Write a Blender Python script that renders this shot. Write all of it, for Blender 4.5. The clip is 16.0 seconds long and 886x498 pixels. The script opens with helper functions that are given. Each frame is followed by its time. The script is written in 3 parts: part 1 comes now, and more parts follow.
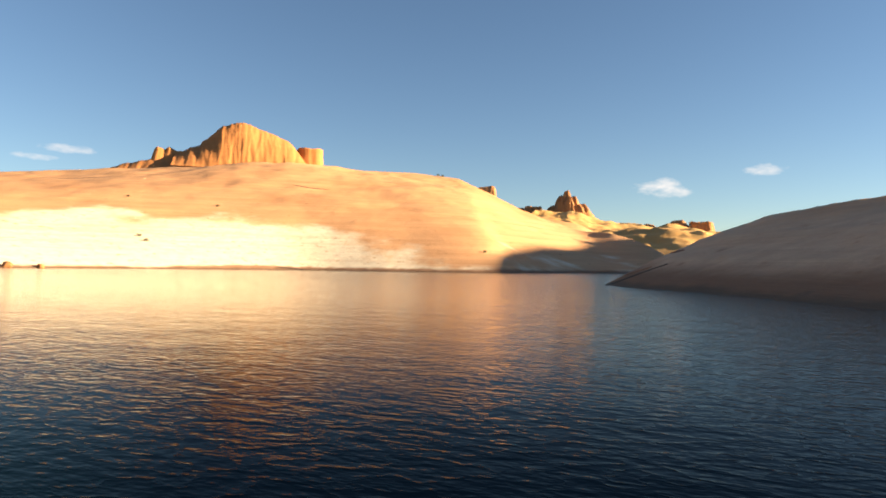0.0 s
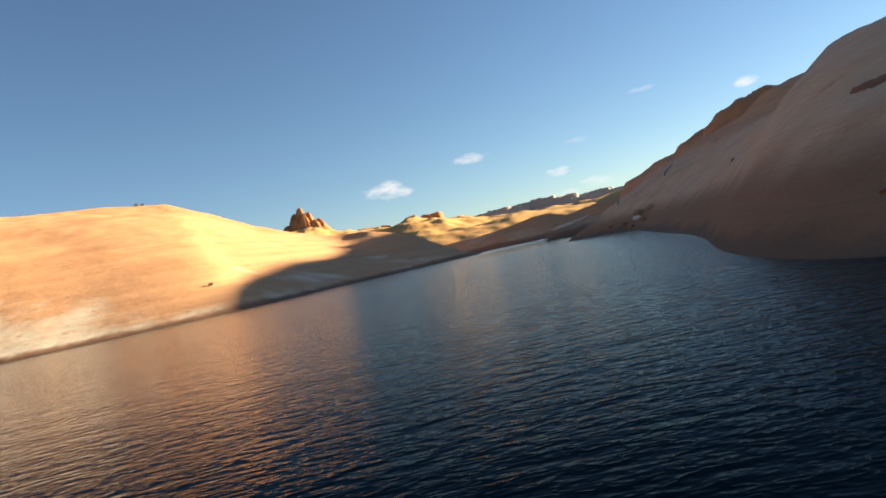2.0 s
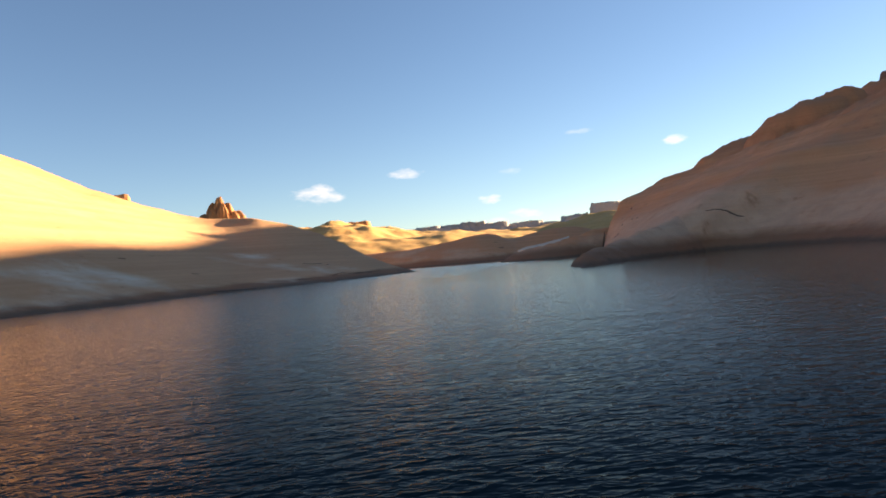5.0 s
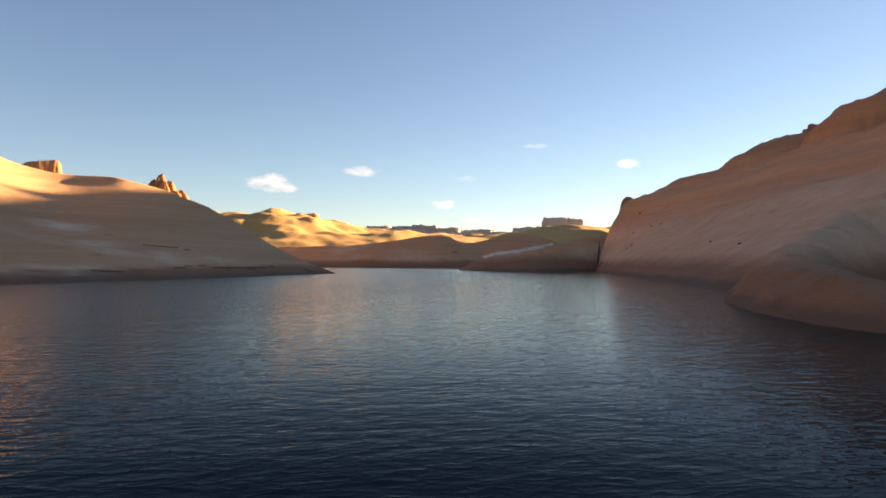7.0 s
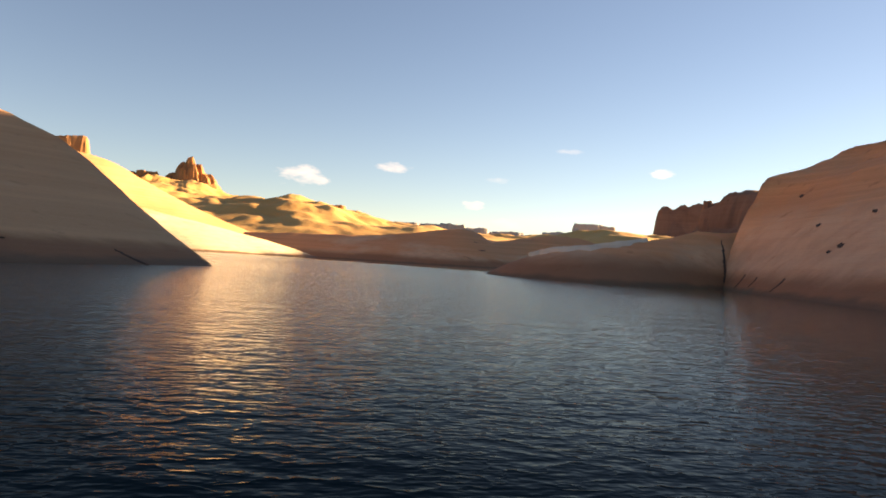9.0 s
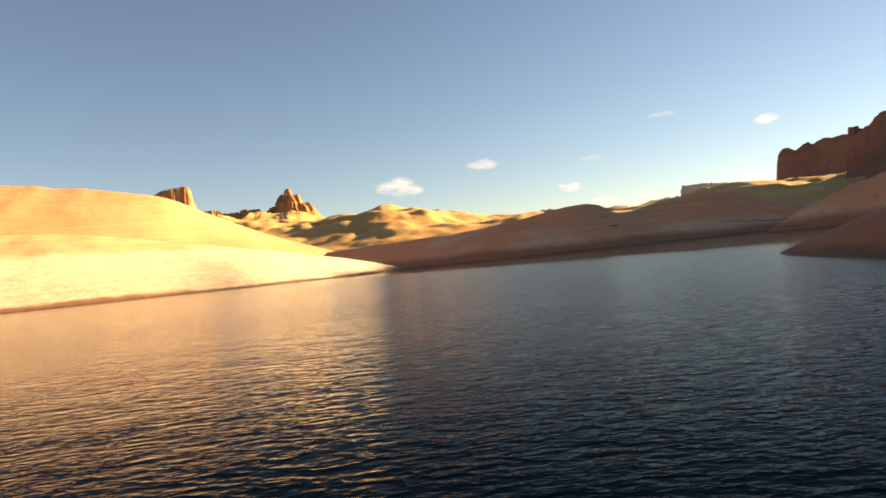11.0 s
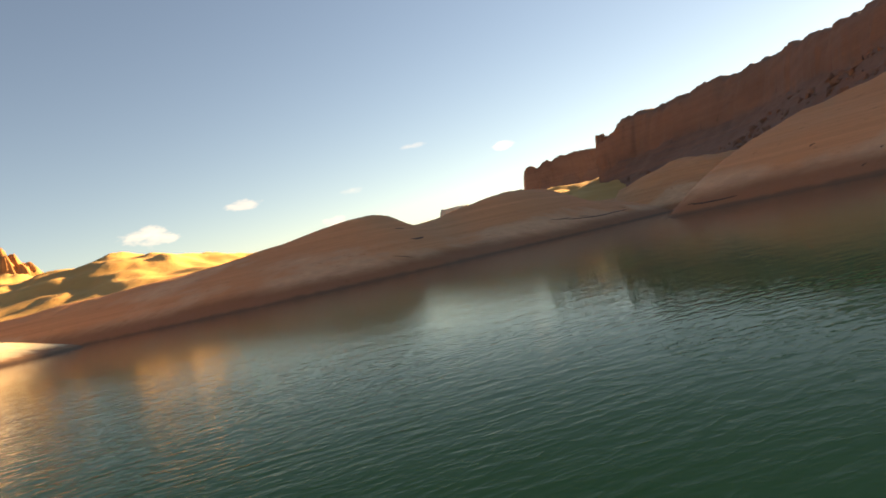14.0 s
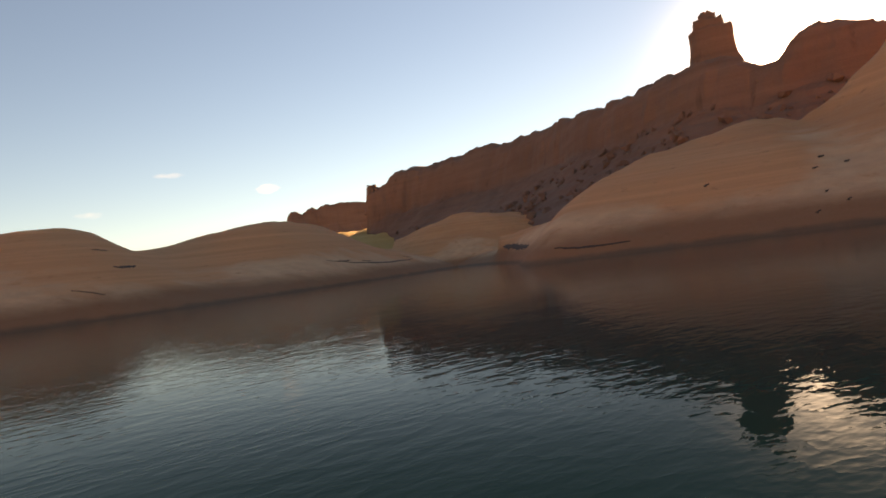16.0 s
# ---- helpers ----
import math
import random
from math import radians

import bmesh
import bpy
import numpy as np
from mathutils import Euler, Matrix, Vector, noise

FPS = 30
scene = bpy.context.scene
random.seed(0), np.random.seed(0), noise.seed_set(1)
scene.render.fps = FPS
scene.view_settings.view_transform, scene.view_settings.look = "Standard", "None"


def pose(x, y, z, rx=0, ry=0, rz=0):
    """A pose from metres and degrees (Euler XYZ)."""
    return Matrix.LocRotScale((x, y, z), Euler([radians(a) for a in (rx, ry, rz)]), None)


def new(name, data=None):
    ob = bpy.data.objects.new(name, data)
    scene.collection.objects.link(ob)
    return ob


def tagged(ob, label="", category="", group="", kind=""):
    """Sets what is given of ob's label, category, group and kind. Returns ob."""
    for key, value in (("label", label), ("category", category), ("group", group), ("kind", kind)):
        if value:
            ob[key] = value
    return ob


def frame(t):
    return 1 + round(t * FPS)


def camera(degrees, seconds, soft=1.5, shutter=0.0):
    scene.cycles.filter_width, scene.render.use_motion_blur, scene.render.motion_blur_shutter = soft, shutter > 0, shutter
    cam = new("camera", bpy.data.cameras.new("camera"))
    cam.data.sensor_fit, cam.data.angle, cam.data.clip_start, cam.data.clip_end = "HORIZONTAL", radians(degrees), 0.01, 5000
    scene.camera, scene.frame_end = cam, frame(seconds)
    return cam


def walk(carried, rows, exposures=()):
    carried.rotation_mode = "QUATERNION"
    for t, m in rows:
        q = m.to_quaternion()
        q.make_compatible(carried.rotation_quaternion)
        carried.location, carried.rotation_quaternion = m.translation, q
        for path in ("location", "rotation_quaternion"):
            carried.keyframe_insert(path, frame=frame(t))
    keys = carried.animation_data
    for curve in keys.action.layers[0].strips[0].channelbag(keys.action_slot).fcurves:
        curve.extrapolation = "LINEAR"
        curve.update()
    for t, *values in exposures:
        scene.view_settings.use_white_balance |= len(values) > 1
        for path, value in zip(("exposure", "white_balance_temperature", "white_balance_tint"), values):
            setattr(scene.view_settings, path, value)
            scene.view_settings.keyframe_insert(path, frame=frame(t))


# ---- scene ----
# Camera: seconds, place, turn (degrees)
LENS = 68.0
ROWS = [
    (0, 0.00, -0.00, 1.55, 91.52, -0.81, 24.23),
    (0.5, -5.96, 16.26, 1.51, 91.33, 8.17, 20.18),
    (1, -11.42, 31.79, 1.26, 91.08, 11.34, 14.27),
    (1.5, -15.06, 43.99, 1.15, 90.77, 13.01, 7.74),
    (2, -17.33, 54.14, 1.33, 90.78, 12.42, 2.29),
    (2.5, -19.49, 66.65, 1.51, 91.04, 9.39, -1.00),
    (3, -20.86, 80.81, 1.59, 91.17, 5.84, -1.86),
    (3.5, -20.46, 93.44, 1.65, 91.18, 0.66, 0.01),
    (4, -19.82, 105.69, 1.50, 91.20, 3.60, -1.12),
    (4.5, -19.51, 118.13, 1.52, 91.16, 5.63, -3.21),
    (5, -18.33, 130.25, 1.54, 91.15, 5.06, -4.46),
    (7.3, -11.12, 186.12, 1.46, 91.22, -0.29, -8.95),
    (7.5, -10.16, 191.09, 1.42, 91.17, -0.42, -8.65),
    (8, -7.94, 204.04, 1.36, 91.21, 2.17, -9.36),
    (8.5, -5.39, 218.44, 1.36, 91.18, -0.67, -8.34),
    (9, -3.07, 231.37, 1.16, 91.14, -3.48, -6.67),
    (9.2, -2.21, 236.25, 1.24, 91.07, -6.19, -4.95),
    (11.3, -2.11, 295.47, 1.52, 91.01, 7.96, 1.72),
    (11.5, -1.77, 301.35, 1.54, 90.98, 8.79, 0.36),
    (12, -1.45, 315.69, 1.48, 91.01, 8.53, -2.58),
    (12.5, -1.23, 328.73, 1.51, 91.14, 5.92, -3.42),
    (13, 0.30, 341.06, 1.60, 90.92, 9.26, -6.56),
    (13.5, 2.53, 350.59, 1.54, 90.77, 11.11, -12.10),
    (14, 4.50, 358.49, 1.47, 90.76, 12.52, -17.51),
    (14.5, 8.80, 370.24, 1.44, 90.51, 15.70, -27.00),
    (15, 11.28, 380.83, 1.49, 90.93, 13.74, -34.83),
    (15.5, 16.36, 390.80, 1.22, 91.29, 8.65, -36.84),
    (16, 19.98, 395.89, 1.08, 91.43, 7.51, -38.76),
]
# seconds, stops, kelvin, tint
EXPOSURE = [(0, 2.45, 6700, 12), (1.0, 2.38, 6600, 11), (2, 2.41, 6400, 11), (3.5, 2.63, 6500, 13), (5, 2.72, 6800, 16), (7.5, 2.78, 7900, 22), (9, 2.82, 8500, 24), (11.5, 2.64, 8350, 20), (12.5, 2.64, 8500, 20), (14, 2.9, 9800, 21), (14.5, 3.14, 11000, 23), (15, 3.06, 11000, 25), (16, 2.9, 10400, 24)]
cam = camera(LENS, 16.0, soft=1.8)
walk(cam, [(r[0], pose(*r[1:])) for r in ROWS], EXPOSURE)

# ---- light ----
SUN_AZ, SUN_EL = 68.5, 11.0          # degrees clockwise from +y, above the horizon
world = bpy.data.worlds.new("sky")
scene.world = world
world.use_nodes = True
wn, wl = world.node_tree.nodes, world.node_tree.links
sky = wn.new("ShaderNodeTexSky")
sky.sky_type = "NISHITA"
sky.sun_disc = False
sky.sun_elevation = radians(SUN_EL)
sky.sun_rotation = radians(SUN_AZ)
sky.altitude = 1100
sky.air_density = 1.0
sky.dust_density = 0.12
sky.ozone_density = 2.4
wn["Background"].inputs[1].default_value = 0.031


def sky_clouds(clouds):
    """Small fair-weather clouds (azimuth, elevation, width, height in degrees, body) laid over the clear sky."""
    way = wn.new("ShaderNodeTexCoord").outputs["Generated"]

    def vmath(op, a, b):
        x = wn.new("ShaderNodeVectorMath")
        x.operation = op
        wl.new(a, x.inputs[0])
        x.inputs[1].default_value = b
        return x.outputs["Value" if op == "DOT_PRODUCT" else "Vector"]

    def num(op, a, b):
        x = wn.new("ShaderNodeMath")
        x.operation = op
        for i, v in enumerate((a, b)):
            if isinstance(v, (int, float)):
                x.inputs[i].default_value = v
            else:
                wl.new(v, x.inputs[i])
        return x.outputs[0]

    puff = wn.new("ShaderNodeTexNoise")
    puff.inputs["Scale"].default_value = 34.0
    puff.inputs["Detail"].default_value = 7
    puff.inputs["Roughness"].default_value = 0.6
    wl.new(vmath("MULTIPLY", way, (1, 1, 2.4)), puff.inputs["Vector"])
    total = None
    for az, el, w, h, body in clouds:
        a, e = radians(az), radians(el)
        right = Vector((math.cos(a), -math.sin(a), 0))
        mid = Vector((math.sin(a) * math.cos(e), math.cos(a) * math.cos(e), math.sin(e)))
        up = right.cross(mid)
        u = num("DIVIDE", vmath("DOT_PRODUCT", way, right), math.sin(radians(w / 2)))
        v = num("DIVIDE", vmath("DOT_PRODUCT", way, up), math.sin(radians(h / 2)))
        q = num("ADD", num("MULTIPLY", u, u), num("MULTIPLY", v, v))
        ahead = num("GREATER_THAN", vmath("DOT_PRODUCT", way, mid), 0.5)
        m = num("ADD", num("MULTIPLY", num("SUBTRACT", 1.0, q), 0.55), num("MULTIPLY", num("SUBTRACT", puff.outputs["Fac"], 0.5), 2.3))
        m = num("MULTIPLY", num("MINIMUM", num("MAXIMUM", m, 0.0), 1.0), ahead)
        m = num("MULTIPLY", m, num("GREATER_THAN", num("SUBTRACT", 1.9, q), 0.0))
        m = num("MULTIPLY", m, body)
        total = m if total is None else num("MAXIMUM", total, m)
    x = wn.new("ShaderNodeMix")
    x.data_type = "RGBA"
    wl.new(total, x.inputs[0])
    wl.new(sky.outputs[0], x.inputs[6])
    x.inputs[7].default_value = (6.6, 6.3, 6.0, 1)
    # bright hazy aureole round the low sun
    a, e = radians(SUN_AZ), radians(SUN_EL)
    toward = vmath("DOT_PRODUCT", way, (math.sin(a) * math.cos(e), math.cos(a) * math.cos(e), math.sin(e)))
    ahead = num("MAXIMUM", toward, 0.0)
    wide = num("MULTIPLY", num("POWER", ahead, 260.0), 46.0)
    core = num("MULTIPLY", num("POWER", ahead, 5000.0), 500.0)
    glow = num("ADD", wide, core)
    haze = wn.new("ShaderNodeMix")
    haze.data_type = "RGBA"
    haze.blend_type = "ADD"
    haze.inputs[0].default_value = 1.0
    tone = wn.new("ShaderNodeVectorMath")
    tone.operation = "SCALE"
    tone.inputs[0].default_value = (1.0, 0.86, 0.66)
    wl.new(glow, tone.inputs["Scale"])
    wl.new(x.outputs[2], haze.inputs[6])
    wl.new(tone.outputs[0], haze.inputs[7])
    return haze.outputs[2]


wl.new(sky_clouds([(-5.8, 6.7, 5.2, 1.7, 0.95), (2.0, 7.9, 3.2, 0.9, 0.85), (8.9, 5.0, 2.0, 0.9, 0.95), (24.8, 8.3, 1.9, 0.75, 0.9), (17.0, 10.0, 2.2, 0.5, 0.35),
                   (10.9, 7.3, 2.2, 0.5, 0.35), (12.1, 3.6, 2.8, 0.9, 0.7), (9.4, 3.2, 2.8, 0.7, 0.55), (-56.5, 7.7, 3.2, 0.5, 0.6), (-54.4, 8.5, 4.4, 0.7, 0.7)]), wn["Background"].inputs[0])

sun_data = bpy.data.lights.new("sun", "SUN")
sun_data.energy = 4.6
sun_data.angle = radians(0.8)
sun_data.color = (1.0, 0.78, 0.47)
sun = new("sun", sun_data)
sa, se = radians(SUN_AZ), radians(SUN_EL)
SUN_DIR = Vector((math.sin(sa) * math.cos(se), math.cos(sa) * math.cos(se), math.sin(se)))
sun.rotation_euler = (-SUN_DIR).to_track_quat("-Z", "Y").to_euler()

# ---- materials ----
def material(name):
    m = bpy.data.materials.new(name)
    m.use_nodes = True
    nt = m.node_tree
    return m, nt.nodes, nt.links, nt.nodes["Principled BSDF"]


def link_noise(n, l, coord, scale, detail=6, rough=0.55, stretch=(1, 1, 1)):
    mp = n.new("ShaderNodeMapping")
    mp.inputs["Scale"].default_value = stretch
    l.new(coord, mp.inputs["Vector"])
    t = n.new("ShaderNodeTexNoise")
    t.inputs["Scale"].default_value = scale
    t.inputs["Detail"].default_value = detail
    t.inputs["Roughness"].default_value = rough
    l.new(mp.outputs[0], t.inputs["Vector"])
    return t.outputs["Fac"]


def ramp(n, l, fac, stops):
    r = n.new("ShaderNodeValToRGB")
    while len(r.color_ramp.elements) < len(stops):
        r.color_ramp.elements.new(0.5)
    for e, (p, c) in zip(r.color_ramp.elements, stops):
        e.position = p
        e.color = (*c, 1) if len(c) == 3 else c
    l.new(fac, r.inputs["Fac"])
    return r.outputs["Color"]


def mix(n, l, fac, a, b, mode="MIX"):
    x = n.new("ShaderNodeMix")
    x.data_type = "RGBA"
    x.blend_type = mode
    for i, v in ((0, fac), (6, a), (7, b)):
        if isinstance(v, (int, float)):
            x.inputs[i].default_value = v
        elif isinstance(v, tuple):
            x.inputs[i].default_value = (*v, 1)
        else:
            l.new(v, x.inputs[i])
    return x.outputs[2]


def calc(n, l, op, a, b=0.0):
    x = n.new("ShaderNodeMath")
    x.operation = op
    for i, v in enumerate((a, b)):
        if isinstance(v, (int, float)):
            x.inputs[i].default_value = v
        else:
            l.new(v, x.inputs[i])
    return x.outputs[0]


def smooth_range(n, l, v, a, b):
    x = n.new("ShaderNodeMapRange")
    x.interpolation_type = "SMOOTHSTEP"
    x.inputs[1].default_value, x.inputs[2].default_value = a, b
    l.new(v, x.inputs[0])
    return x.outputs[0]


def sandstone(name, tan, red, pale=None, ring=9.0, band=1.2, relief=0.35, grain=1.0, west=0.0, stain=0.7, soft_edge=2.0, wander=36.0, varnish=None):
    """Weathered sandstone; below the ring height, the pale mineral crust left by the lake."""
    m, n, l, p = material(name)
    pos = n.new("ShaderNodeNewGeometry").outputs["Position"]
    sep = n.new("ShaderNodeSeparateXYZ")
    l.new(pos, sep.inputs[0])
    big = link_noise(n, l, pos, 0.03 * grain, 5)
    mid = link_noise(n, l, pos, 0.35 * grain, 7, 0.6)
    fine = link_noise(n, l, pos, 6.0 * grain, 8, 0.65)
    strata = link_noise(n, l, pos, 1.0 * grain, 6, 0.65, (0.02, 0.02, band))
    streak = link_noise(n, l, pos, 0.5 * grain, 5, 0.6, (1.0, 1.0, 0.06))
    col = ramp(n, l, strata, [(0.33, tuple(0.35 * a + 0.65 * b for a, b in zip(red, tan))), (0.5, tan), (0.68, tuple(min(1, c * 1.15) for c in tan))])
    col = mix(n, l, calc(n, l, "MULTIPLY", smooth_range(n, l, big, 0.45, 0.75), 0.6), col, red)
    if pale:
        edge = calc(n, l, "ADD", sep.outputs[2], calc(n, l, "MULTIPLY", calc(n, l, "SUBTRACT", big, 0.5), -wander))
        edge = calc(n, l, "ADD", edge, calc(n, l, "MULTIPLY", calc(n, l, "SUBTRACT", mid, 0.5), 2.6))
        if west:
            edge = calc(n, l, "SUBTRACT", edge, calc(n, l, "MINIMUM", calc(n, l, "MULTIPLY", calc(n, l, "MAXIMUM", calc(n, l, "SUBTRACT", -70.0, sep.outputs[0]), 0.0), west), 13.0))
        crust = ramp(n, l, mid, [(0.3, tuple(c * 0.82 for c in pale)), (0.6, pale)])
        crust = mix(n, l, calc(n, l, "MULTIPLY", smooth_range(n, l, streak, 0.52, 0.7), 0.35), crust, tan)
        crust = mix(n, l, calc(n, l, "MULTIPLY", smooth_range(n, l, strata, 0.46, 0.62), 0.4), crust, tuple(0.45 * a + 0.55 * b for a, b in zip(pale, tan)))
        col = mix(n, l, smooth_range(n, l, edge, ring - soft_edge, ring + soft_edge), crust, col)
        wet = calc(n, l, "ADD", sep.outputs[2], calc(n, l, "MULTIPLY", calc(n, l, "SUBTRACT", mid, 0.5), 0.9))
        rusty = smooth_range(n, l, calc(n, l, "ADD", wet, calc(n, l, "MULTIPLY", calc(n, l, "SUBTRACT", big, 0.5), 3.0)), stain * 1.7, stain * 0.6)
        col = mix(n, l, calc(n, l, "MULTIPLY", rusty, 0.88), col, (0.25, 0.105, 0.05))
        damp = smooth_range(n, l, wet, 0.6, 0.1)
        col = mix(n, l, calc(n, l, "MULTIPLY", damp, 0.8), col, (0.13, 0.08, 0.05))
    if varnish:
        high = calc(n, l, "ADD", sep.outputs[2], calc(n, l, "MULTIPLY", calc(n, l, "SUBTRACT", mid, 0.5), 14.0))
        col = mix(n, l, calc(n, l, "MULTIPLY", smooth_range(n, l, high, *varnish), 0.6), col, tuple(c * 0.72 for c in red))
    col = mix(n, l, calc(n, l, "MULTIPLY", smooth_range(n, l, streak, 0.6, 0.75), 0.45), col, tuple(c * 0.45 for c in red))
    col = mix(n, l, 0.35, col, ramp(n, l, fine, [(0.3, (0.55, 0.55, 0.55)), (0.7, (1, 1, 1))]), "MULTIPLY")
    l.new(col, p.inputs["Base Color"])
    p.inputs["Roughness"].default_value = 0.92
    p.inputs["Specular IOR Level"].default_value = 0.2
    b1 = n.new("ShaderNodeBump")
    b1.inputs["Strength"].default_value = 0.6
    b1.inputs["Distance"].default_value = relief
    l.new(strata, b1.inputs["Height"])
    b2 = n.new("ShaderNodeBump")
    b2.inputs["Strength"].default_value = 0.5
    b2.inputs["Distance"].default_value = relief * 0.8
    l.new(mid, b2.inputs["Height"])
    l.new(b1.outputs[0], b2.inputs["Normal"])
    b3 = n.new("ShaderNodeBump")
    b3.inputs["Strength"].default_value = 0.35
    b3.inputs["Distance"].default_value = 0.06 / grain
    l.new(fine, b3.inputs["Height"])
    l.new(b2.outputs[0], b3.inputs["Normal"])
    l.new(b3.outputs[0], p.inputs["Normal"])
    return m


TAN, RED, PALE = (0.56, 0.305, 0.155), (0.44, 0.205, 0.09), (0.80, 0.68, 0.51)
rock_bank = sandstone("slickrock", TAN, RED, PALE, ring=1.5, west=0.18, relief=0.3, soft_edge=2.8)
rock_point = sandstone("pale_slickrock", (0.64, 0.40, 0.20), (0.50, 0.28, 0.125), (0.80, 0.67, 0.455), ring=13.0, wander=14.0)
# copy for the shaded banks; warm bounce light is put into its redder colour
rock_shade = sandstone("shaded_slickrock", (0.60, 0.272, 0.125), (0.47, 0.185, 0.075), (0.65, 0.385, 0.225), ring=5.5, stain=2.3, relief=0.13)
rock_right = sandstone("varnished_slickrock", (0.59, 0.285, 0.14), (0.44, 0.17, 0.075), (0.66, 0.395, 0.24), ring=8.5, stain=1.6, relief=0.4, wander=16.0, soft_edge=1.6, varnish=(17.0, 27.0))
rock_hill = sandstone("hill_sandstone", (0.55, 0.33, 0.125), (0.42, 0.225, 0.075), relief=1.2, band=0.35, grain=0.25)
rock_butte = sandstone("butte_sandstone", (0.37, 0.175, 0.075), (0.26, 0.11, 0.045), relief=1.6, band=0.3, grain=0.2)
rock_peak = sandstone("peak_sandstone", (0.42, 0.175, 0.06), (0.34, 0.13, 0.042), relief=1.2, band=0.3, grain=0.25)
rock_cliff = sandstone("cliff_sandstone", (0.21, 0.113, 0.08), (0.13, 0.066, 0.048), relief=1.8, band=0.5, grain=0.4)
# distance haze is put into this greyed rock colour
rock_far = sandstone("hazed_sandstone", (0.37, 0.335, 0.32), (0.29, 0.255, 0.24), relief=3.0, band=0.08, grain=0.08)


def water_material():
    m, n, l, p = material("lake_water")
    pos = n.new("ShaderNodeNewGeometry").outputs["Position"]
    sep = n.new("ShaderNodeSeparateXYZ")
    l.new(pos, sep.inputs[0])
    patch = link_noise(n, l, pos, 0.03, 4)
    swell = link_noise(n, l, pos, 0.9, 3, 0.5, (0.5, 1.0, 1.0))
    wave = link_noise(n, l, pos, 2.9, 3, 0.55, (0.55, 1.0, 1.0))
    # sharp little crests, flat troughs
    wave = calc(n, l, "SUBTRACT", 1.0, calc(n, l, "POWER", calc(n, l, "ABSOLUTE", calc(n, l, "SUBTRACT", calc(n, l, "MULTIPLY", wave, 2.0), 1.0)), 0.8))
    chop = link_noise(n, l, pos, 7.0, 3, 0.5, (0.6, 1.0, 1.0))
    # the cove beyond is sheltered from the breeze
    reach = calc(n, l, "ADD", sep.outputs[1], calc(n, l, "MULTIPLY", calc(n, l, "MINIMUM", sep.outputs[0], 60.0), 1.6))
    calm = calc(n, l, "ADD", reach, calc(n, l, "MULTIPLY", calc(n, l, "SUBTRACT", patch, 0.5), 16.0))
    breeze = calc(n, l, "ADD", calc(n, l, "MULTIPLY", smooth_range(n, l, calm, 388.0, 350.0), 0.86), 0.14)
    # and so is the strip along the high bank to the east
    shore = calc(n, l, "MAXIMUM", calc(n, l, "MULTIPLY", calc(n, l, "SUBTRACT", sep.outputs[1], 205.0), 0.38), -4.0)
    off = calc(n, l, "ADD", calc(n, l, "SUBTRACT", shore, sep.outputs[0]), calc(n, l, "MULTIPLY", calc(n, l, "SUBTRACT", patch, 0.5), 8.0))
    lee = calc(n, l, "MULTIPLY", smooth_range(n, l, off, 20.0, 7.0), smooth_range(n, l, sep.outputs[1], 110.0, 170.0))
    breeze = calc(n, l, "MULTIPLY", breeze, calc(n, l, "SUBTRACT", 1.0, calc(n, l, "MULTIPLY", lee, 0.6)))
    breeze = calc(n, l, "MULTIPLY", breeze, calc(n, l, "ADD", calc(n, l, "MULTIPLY", patch, 0.7), 0.68))
    breeze = calc(n, l, "MULTIPLY", breeze, calc(n, l, "ADD", calc(n, l, "MULTIPLY", smooth_range(n, l, sep.outputs[1], 10.0, 80.0), 0.53), 0.52))
    fine = calc(n, l, "ADD", calc(n, l, "MULTIPLY", wave, 0.14), calc(n, l, "MULTIPLY", chop, 0.09))
    h = calc(n, l, "ADD", calc(n, l, "MULTIPLY", swell, calc(n, l, "ADD", calc(n, l, "MULTIPLY", breeze, 0.2), 0.02)), calc(n, l, "MULTIPLY", fine, breeze))
    # sunlight scattered in the water is painted as a brighter green by the cove
    body_tone = mix(n, l, smooth_range(n, l, reach, 300.0, 352.0), (0.0015, 0.0115, 0.016), (0.047, 0.138, 0.052))
    body_tone = mix(n, l, smooth_range(n, l, reach, 405.0, 445.0), body_tone, (0.008, 0.034, 0.032))
    b = n.new("ShaderNodeBump")
    b.inputs["Strength"].default_value = 1.0
    b.inputs["Distance"].default_value = 0.15
    l.new(h, b.inputs["Height"])
    body = n.new("ShaderNodeBsdfDiffuse")
    l.new(body_tone, body.inputs["Color"])
    shine = n.new("ShaderNodeBsdfGlossy")
    shine.inputs["Color"].default_value = (1, 1, 1, 1)
    l.new(calc(n, l, "ADD", calc(n, l, "MULTIPLY", breeze, 0.08), 0.006), shine.inputs["Roughness"])
    l.new(b.outputs[0], shine.inputs["Normal"])
    fr = n.new("ShaderNodeFresnel")
    fr.inputs["IOR"].default_value = 1.33
    l.new(b.outputs[0], fr.inputs["Normal"])
    both = n.new("ShaderNodeMixShader")
    rough_sea = calc(n, l, "MINIMUM", breeze, 1.0)
    gloss = calc(n, l, "POWER", fr.outputs[0], calc(n, l, "ADD", calc(n, l, "MULTIPLY", rough_sea, 0.4), 1.95))
    l.new(calc(n, l, "MULTIPLY", gloss, calc(n, l, "ADD", calc(n, l, "MULTIPLY", rough_sea, 0.5), 1.1)), both.inputs[0])
    l.new(body.outputs[0], both.inputs[1])
    l.new(shine.outputs[0], both.inputs[2])
    l.new(both.outputs[0], n["Material Output"].inputs["Surface"])
    n.remove(p)
    return m


water_mat = water_material()

